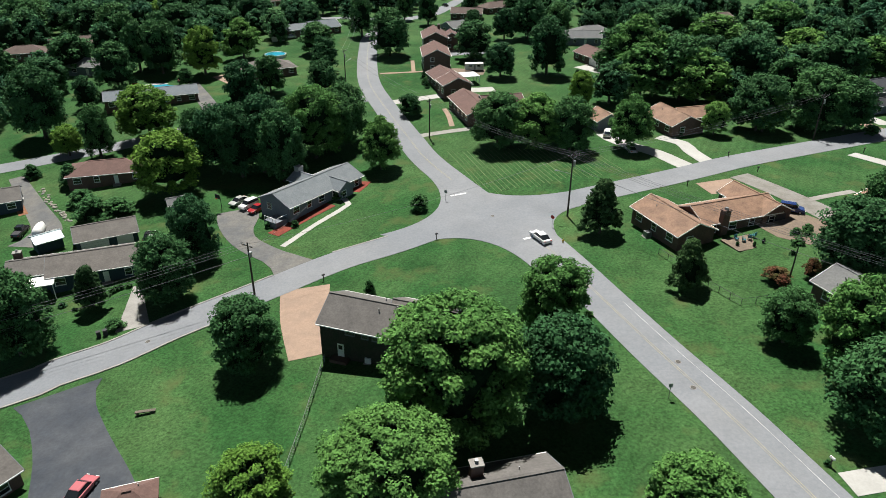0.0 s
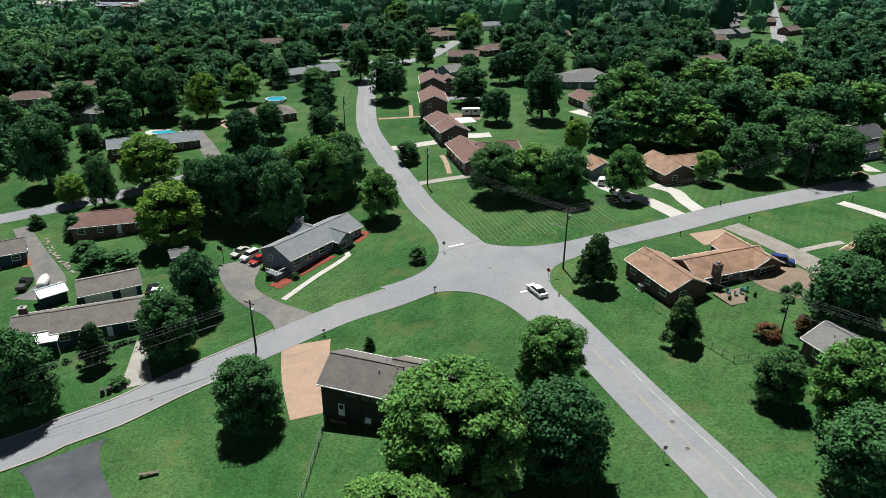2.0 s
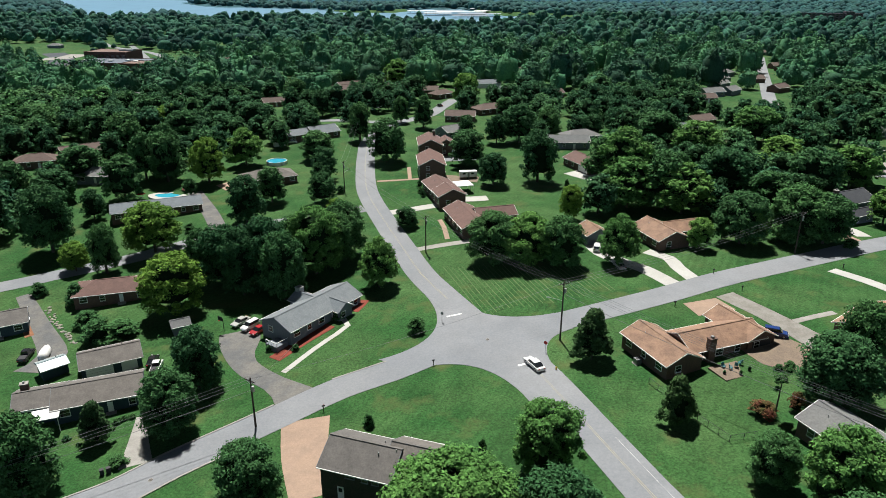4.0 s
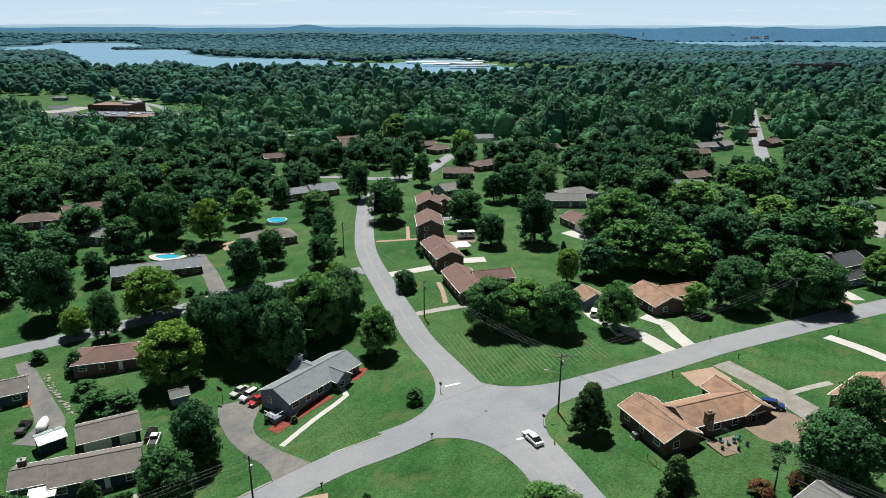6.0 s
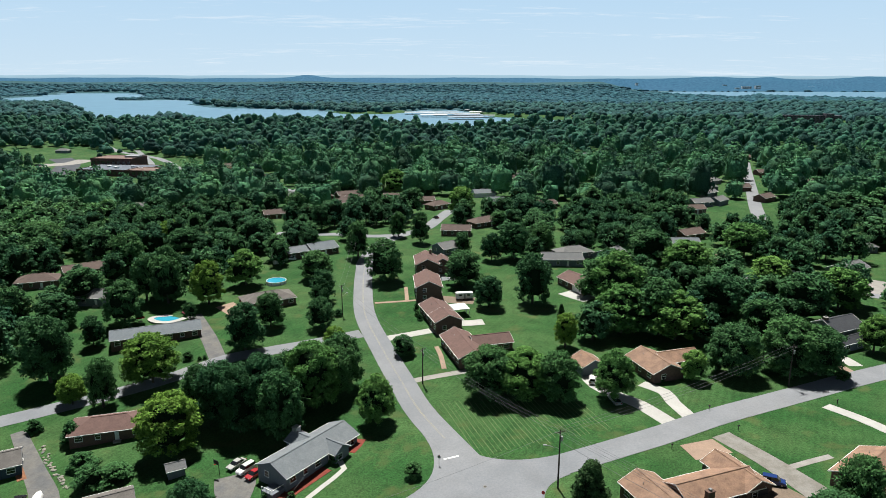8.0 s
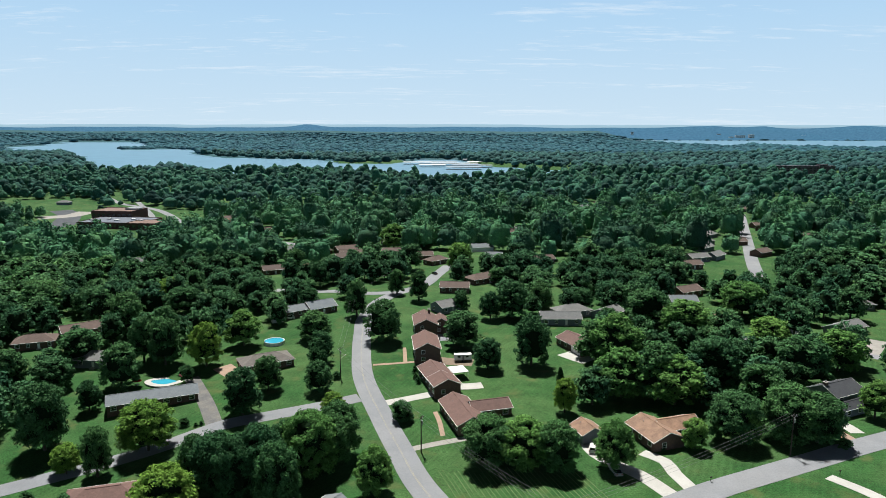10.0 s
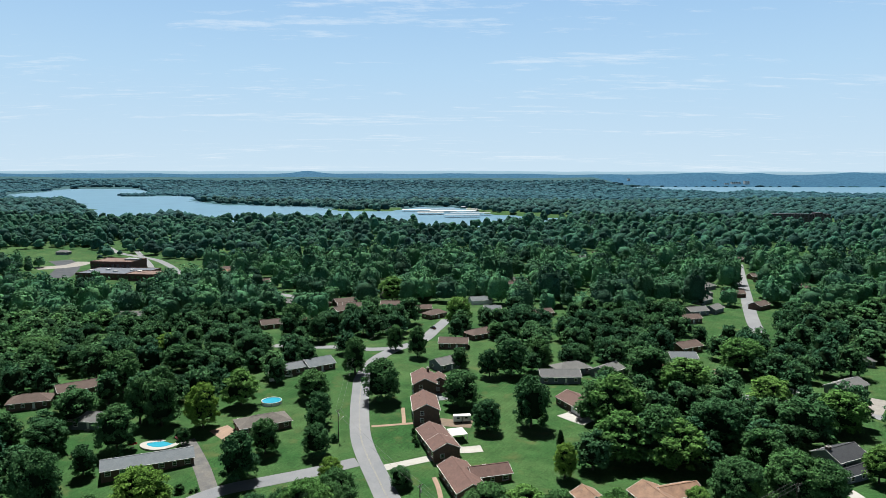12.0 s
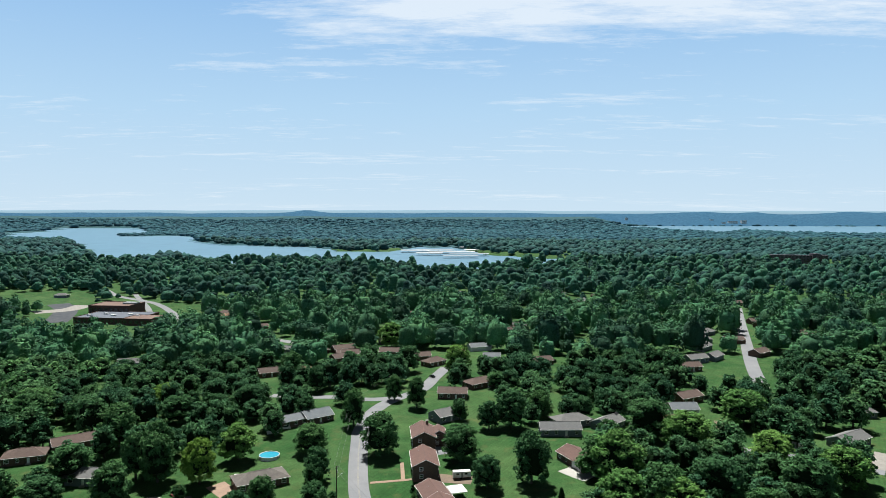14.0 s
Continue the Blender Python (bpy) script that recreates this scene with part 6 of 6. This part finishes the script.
x, y = 40.7, 54.9
ob = thing("mailbox", x, y, gz(x, y), 110, "pale mailbox on a post with a small flower basket", "mailbox", "roadside mailboxes")
part("post", boxed(0, 0, 0.5, 0.14, 0.14, 1.2), LOG, ob)
bx = part("box", prism(bmesh.new(), [(-0.12, 1.05), (0.12, 1.05), (0.12, 1.2), (0.07, 1.31), (-0.07, 1.31), (-0.12, 1.2)], "x", -0.3, 0.3), WHITE, ob)
part("flag", boxed(0.1, 0.14, 1.3, 0.04, 0.02, 0.2), TAIL, bx)
part("plant", CROWNS["bush"][1], None, ob).matrix_local = Matrix.Translation((0.25, 0.1, 0.35)) @ Matrix.Diagonal((0.4, 0.4, 0.35, 1))

# rough stones along the edge of the lane
STONE = shader("pale_limestone", (0.20, 0.19, 0.165), 0.95, grain=0.3, scale=4, bump=0.03, ob=0.2)
STONES = []
for k in range(3):
    v, f = blob(2, 0.35, 300 + k, 0.6)
    STONES.append(mesh_of("border_stone", (v * 0.5).tolist(), f, STONE))
stony = random.Random(5)
lane = [np.array(v) for v in ((-99.6, 147.8), (-92.6, 139.4), (-85.8, 132.2), (-83.6, 130.6))]
for a, b in zip(lane, lane[1:]):
    n = int(np.linalg.norm(b - a) / 0.55)
    for i in range(n):
        x, y = a + (b - a) * i / n + (stony.uniform(0.0, 1.5), stony.uniform(0.0, 1.1))
        ob = tagged(new("border_stone", stony.choice(STONES)), "rough pale limestone rock bordering the lane", "stone", "rocks along the lane")
        big = stony.uniform(0.45, 1.1)
        ob.matrix_world = pose(x, y, gz(x, y) + 0.05, 0, 0, stony.uniform(0, 360)) @ Matrix.Diagonal((big, big * 0.8, big * 0.8, 1))


def fence(points, height, label, mat=None, step=2.4):
    x0, y0 = points[0]
    ob = thing("wire_fence", x0, y0, gz(x0, y0), 0, label, "fence")
    z0 = gz(x0, y0)
    for (ax, ay), (bx, by) in zip(points, points[1:]):
        n = max(1, round(math.hypot(bx - ax, by - ay) / step))
        for i in range(n):
            p = [(ax + (bx - ax) * k - x0, ay + (by - ay) * k - y0, gz(ax + (bx - ax) * k, ay + (by - ay) * k) - z0) for k in (i / n, (i + 1) / n)]
            part("post", tube(bmesh.new(), (p[0][0], p[0][1], p[0][2] - 0.2), (p[0][0], p[0][1], p[0][2] + height), 0.045), mat or STEEL, ob)
            for hh, r in ((height - 0.03, 0.035), (height * 0.66, 0.012), (height * 0.33, 0.012), (0.08, 0.012)):
                part("rail", tube(bmesh.new(), (p[0][0], p[0][1], p[0][2] + hh), (p[1][0], p[1][1], p[1][2] + hh), r, r, 5), mat or STEEL, ob)


fence([(-18.4, 78.4), (-18.7, 66.0), (-19.3, 54.0)], 1.2, "galvanised chain-link fence across the lawn")
fence([(34.9, 103.7), (39.6, 92.3), (42.6, 86.6), (47.2, 87.4)], 1.2, "dark wire fence round the back yard", DARK)

# patio with garden seats behind the brick house
TEAL_SEAT = shader("teal_plastic", (0.033, 0.163, 0.195), 0.5)
ob = thing("patio", 50.8, 106.6, gz(50.8, 106.6), 22, "brown gravel-paved patio behind the brick house", "patio")
part("slab", boxed(0, 0, -0.08, 7.5, 4.6, 0.3), GRAVEL, ob)


def garden_chair(x, y, turn, mat, label):
    ob = thing("garden_chair", x, y, gz(x, y) + 0.06, turn, label, "chair", "chairs on the patio")
    part("seat", boxed(0, 0, 0.4, 0.6, 0.6, 0.08), mat, ob)
    part("backrest", boxed(0, 0.3, 0.75, 0.6, 0.08, 0.65), mat, ob)
    for sx in (-0.26, 0.26):
        part("armrest", boxed(sx, 0, 0.62, 0.08, 0.6, 0.05), mat, ob)
        for sy in (-0.25, 0.25):
            part("leg", boxed(sx, sy, 0.19, 0.06, 0.06, 0.4), mat, ob)


for x, y, t in ((49.2, 107.4, 20), (50.3, 106.8, 70), (51.6, 107.6, 150), (52.6, 108.4, 220)):
    garden_chair(x, y, t, TEAL_SEAT, "teal garden chair on the patio")
for x, y in ((48.6, 105.2), (51.4, 105.0), (53.4, 106.2)):
    ob = thing("plant_pot", x, y, gz(x, y) + 0.05, 0, "dark round plant pot on the patio", "plant pot")
    part("pot", tube(bmesh.new(), (0, 0, 0), (0, 0, 0.4), 0.22, 0.3, 12), DARK, ob)
    part("plant", CROWNS["bush"][0], None, ob).matrix_local = Matrix.Translation((0, 0, 0.6)) @ Matrix.Diagonal((0.3, 0.3, 0.3, 1))

x, y = 3.7, 223.6
ob = thing("carport", x, y, gz(x, y), 17, "white flat-roofed carport beside a brick house", "carport")
part("roof", boxed(0, 0, 2.7, 5.6, 6.4, 0.2), SIDING_WHITE, ob)
for sx in (-2.6, 2.6):
    for sy in (-3.0, 0, 3.0):
        part("post", boxed(sx, sy, 1.2, 0.14, 0.14, 3.0), SIDING_WHITE, ob)
for x, y, m, lb in ((11.8, 198.4, WHITE, "white round garden umbrella"), (-106.8, 222.3, TAIL, "red garden umbrella by the pool")):
    ob = thing("garden_umbrella", x, y, gz(x, y), 0, lb, "umbrella")
    part("pole", tube(bmesh.new(), (0, 0, -0.1), (0, 0, 2.4), 0.03), STEEL, ob)
    part("canopy", tube(bmesh.new(), (0, 0, 2.0), (0, 0, 2.55), 1.6, 0.08, 10), m, ob)
    part("table", tube(bmesh.new(), (0, 0, 0.7), (0, 0, 0.76), 0.6, 0.6, 14), WHITE, ob)

# ---- far landmarks ----
FLAT_ROOF = shader("grey_flat_roof", (0.105, 0.120, 0.148), 0.9, second=(0.085, 0.098, 0.122), patch=0.08, grain=0.1, scale=1)
FLAT_BROWN = shader("brown_flat_roof", (0.130, 0.085, 0.072), 0.9, second=(0.156, 0.104, 0.085), patch=0.08, grain=0.1, scale=1)
FLATS_BRICK = shader("plum_brick", (0.085, 0.068, 0.080), 0.9, grain=0.2, scale=4)
RED_BRICK = shader("red_brick", (0.075, 0.040, 0.034), 0.9, grain=0.2, scale=4)


def block(parent, cx, cy, sx, sy, h, wall, roof, low=-3.0, floors=1, bays=8, turn=0):
    w = part("wall", boxed(0, 0, (h + low) / 2, sx, sy, h - low), wall, parent)
    w.matrix_local = pose(cx, cy, 0, 0, 0, turn)
    part("roof", boxed(0, 0, h + 0.15, sx - 0.8, sy - 0.8, 0.3), roof, w)
    rim = bmesh.new()
    for dx, dy, a, b in ((0, -sy / 2, sx, 0.4), (0, sy / 2, sx, 0.4), (-sx / 2, 0, 0.4, sy), (sx / 2, 0, 0.4, sy)):
        box(rim, dx, dy, h + 0.35, a + 0.1, b + 0.1, 0.7)
    part("parapet", rim, wall, w)
    for f in range(floors):
        for k in range(bays):
            part("window", boxed(-sx / 2 + (k + 0.5) * sx / bays, -sy / 2 - 0.05, (f + 0.55) * h / floors, sx / bays * 0.6, 0.12, h / floors * 0.5), GLASS, w)
    return w


x, y = -308.2, 626.7
school = thing("school", x, y, gz(x, y), -6, "low flat-roofed red-brick school building among trees", "building")
block(school, -4, 14, 62, 40, 5.2, RED_BRICK, FLAT_ROOF, bays=14)
block(school, -26, 50, 42, 30, 10.5, RED_BRICK, FLAT_BROWN, bays=8)
block(school, 29, 2, 28, 24, 5.6, RED_BRICK, FLAT_BROWN, bays=5)
for k in range(5):
    part("rooftop_unit", boxed(-28 + 12 * k, 8 + 8 * (k % 2), 6.1, 4.0, 2.4, 1.4), WHITE, school)
part("skylight", boxed(-12, 52, 11.5, 14, 8, 2.0), METAL, school)
x, y = 674.7, 1297.3
flats = thing("apartment_building", x, y, gz(x, y), -8, "long five-storey brick apartment building above the woods", "building")
block(flats, 0, 0, 105, 16, 16, FLATS_BRICK, FLAT_ROOF, floors=5, bays=16)
block(flats, 30, -4, 14, 16, 19, FLATS_BRICK, FLAT_ROOF, floors=5, bays=3)
DOCK_ROOF = shader("white_metal_roof", (0.46, 0.47, 0.48), 0.5, grain=0.05, scale=0.3)
DOCKS = [(-70, 1662, 70, 16), (-22, 1686, 95, 16), (19, 1620, 110, 16), (57, 1540, 90, 16), (91, 1688, 80, 16), (128, 1713, 70, 16), (134, 1623, 60, 16), (36, 1466, 75, 16), (-33, 1557, 60, 16), (82, 1813, 80, 16)]
DOCK_GREY = shader("grey_metal_roof", (0.195, 0.227, 0.260), 0.5, grain=0.1, scale=0.3)
for k0, (x, y, l, w) in enumerate(DOCKS):
    ob = thing("covered_dock", x, y, LAKE, random.uniform(-8, 8), "long white-roofed boat dock on the lake", "dock", "covered docks of the marina")
    part("roof", gable_roof(l, w, 5.0, 1.2, 0.4, 0.3), DOCK_GREY if k0 % 2 else DOCK_ROOF, ob)
    part("deck", boxed(0, 0, 0.2, l, w * 0.3, 0.8), CONCRETE, ob)
    for k in range(6):
        for s in (-1, 1):
            part("post", boxed(-l / 2 + (k + 0.5) * l / 6, s * w * 0.45, 1.5, 0.4, 0.4, 7.4), STEEL, ob)

# ridge that closes the view; its haze is a mottled blue glow
RIDGE = shader("haze_glow_ridge", (0.004, 0.012, 0.019), 0.95, second=(0.007, 0.014, 0.022), patch=0.004, grain=0.12, scale=0.02, spec=0.0)
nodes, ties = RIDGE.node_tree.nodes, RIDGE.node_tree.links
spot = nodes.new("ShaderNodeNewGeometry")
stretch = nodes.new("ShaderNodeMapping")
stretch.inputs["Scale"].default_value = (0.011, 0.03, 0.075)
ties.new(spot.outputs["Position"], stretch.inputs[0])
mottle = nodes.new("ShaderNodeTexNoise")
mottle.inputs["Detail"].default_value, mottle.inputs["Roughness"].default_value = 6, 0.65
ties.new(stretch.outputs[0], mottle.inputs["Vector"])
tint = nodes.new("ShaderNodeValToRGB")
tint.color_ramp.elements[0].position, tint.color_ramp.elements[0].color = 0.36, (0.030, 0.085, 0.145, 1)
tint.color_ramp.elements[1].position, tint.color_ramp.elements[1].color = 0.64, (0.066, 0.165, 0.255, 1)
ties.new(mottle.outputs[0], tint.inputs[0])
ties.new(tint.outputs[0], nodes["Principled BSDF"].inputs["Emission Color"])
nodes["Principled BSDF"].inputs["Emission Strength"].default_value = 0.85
verts, faces = [], []
n = 260
for i in range(n + 1):
    a = -0.95 + 1.9 * i / n
    px = a * 4885
    top = 70 + 2.5 * math.sin(a * 23) + 2 * math.sin(a * 57 + 1) + 1.6 * noise.noise(Vector((a * 90, 0, 0)))
    for c, wd, ht in ((0.385, 0.035, 13), (0.455, 0.022, 11), (0.60, 0.03, 15), (-0.20, 0.020, 16), (0.66, 0.03, 9), (-0.06, 0.12, 4)):
        top += ht * math.exp(-(((a - c) / wd) ** 2))
    verts += [(px * 0.94, 4590, -14.0), (px * 0.96, 4680, 12.0 + 3 * math.sin(a * 40)), (px * 0.98, 4800, 40 + 3 * math.sin(a * 31)), (px, 4885, top), (px, 4898, -20.0)]
for i in range(n):
    for k in range(4):
        faces.append((5 * i + k, 5 * i + 5 + k, 5 * i + 6 + k, 5 * i + 1 + k))
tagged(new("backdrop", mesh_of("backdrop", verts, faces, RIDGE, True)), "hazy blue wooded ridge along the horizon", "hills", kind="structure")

# farther hills, their pale haze put in as emission
PALE = shader("haze_glow_hills", (0.033, 0.052, 0.065), 0.95, second=(0.039, 0.058, 0.072), patch=0.002, spec=0.0)
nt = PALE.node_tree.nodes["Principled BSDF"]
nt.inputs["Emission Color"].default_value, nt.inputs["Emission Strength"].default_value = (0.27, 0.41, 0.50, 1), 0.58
verts, faces = [], []
for i in range(n + 1):
    a = -0.95 + 1.9 * i / n
    top = 90 + 4 * noise.noise(Vector((a * 7, 3, 0))) + 3.5 * noise.noise(Vector((a * 26, 9, 0))) + 4 * math.exp(-(((a + 0.02) / 0.09) ** 2))
    verts += [(a * 4920, 4920, -20), (a * 4930, 4930, top * 0.7), (a * 4950, 4950, top), (a * 4960, 4960, -20)]
for i in range(n):
    for k in range(3):
        faces.append((4 * i + k, 4 * i + 4 + k, 4 * i + 5 + k, 4 * i + 1 + k))
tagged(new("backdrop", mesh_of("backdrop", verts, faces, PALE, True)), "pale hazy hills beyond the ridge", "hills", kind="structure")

# pale buildings on the far shore
for a, y, z, l, w, h in ((0.424, 4672, 8, 62, 20, 20), (0.411, 4660, 6, 26, 18, 14), (0.440, 4668, 8, 34, 20, 26), (0.393, 4740, 24, 24, 14, 14), (0.268, 4740, 30, 16, 14, 20), (0.515, 4720, 20, 40, 14, 10)):
    ob = thing("far_building", a * y, y, z - 8, 0, "pale flat-roofed building on the far shore", "building", "buildings on the far shore")
    block(ob, 0, 0, l, w, h, SIDING_WHITE, FLAT_ROOF, low=-20, floors=2, bays=5)
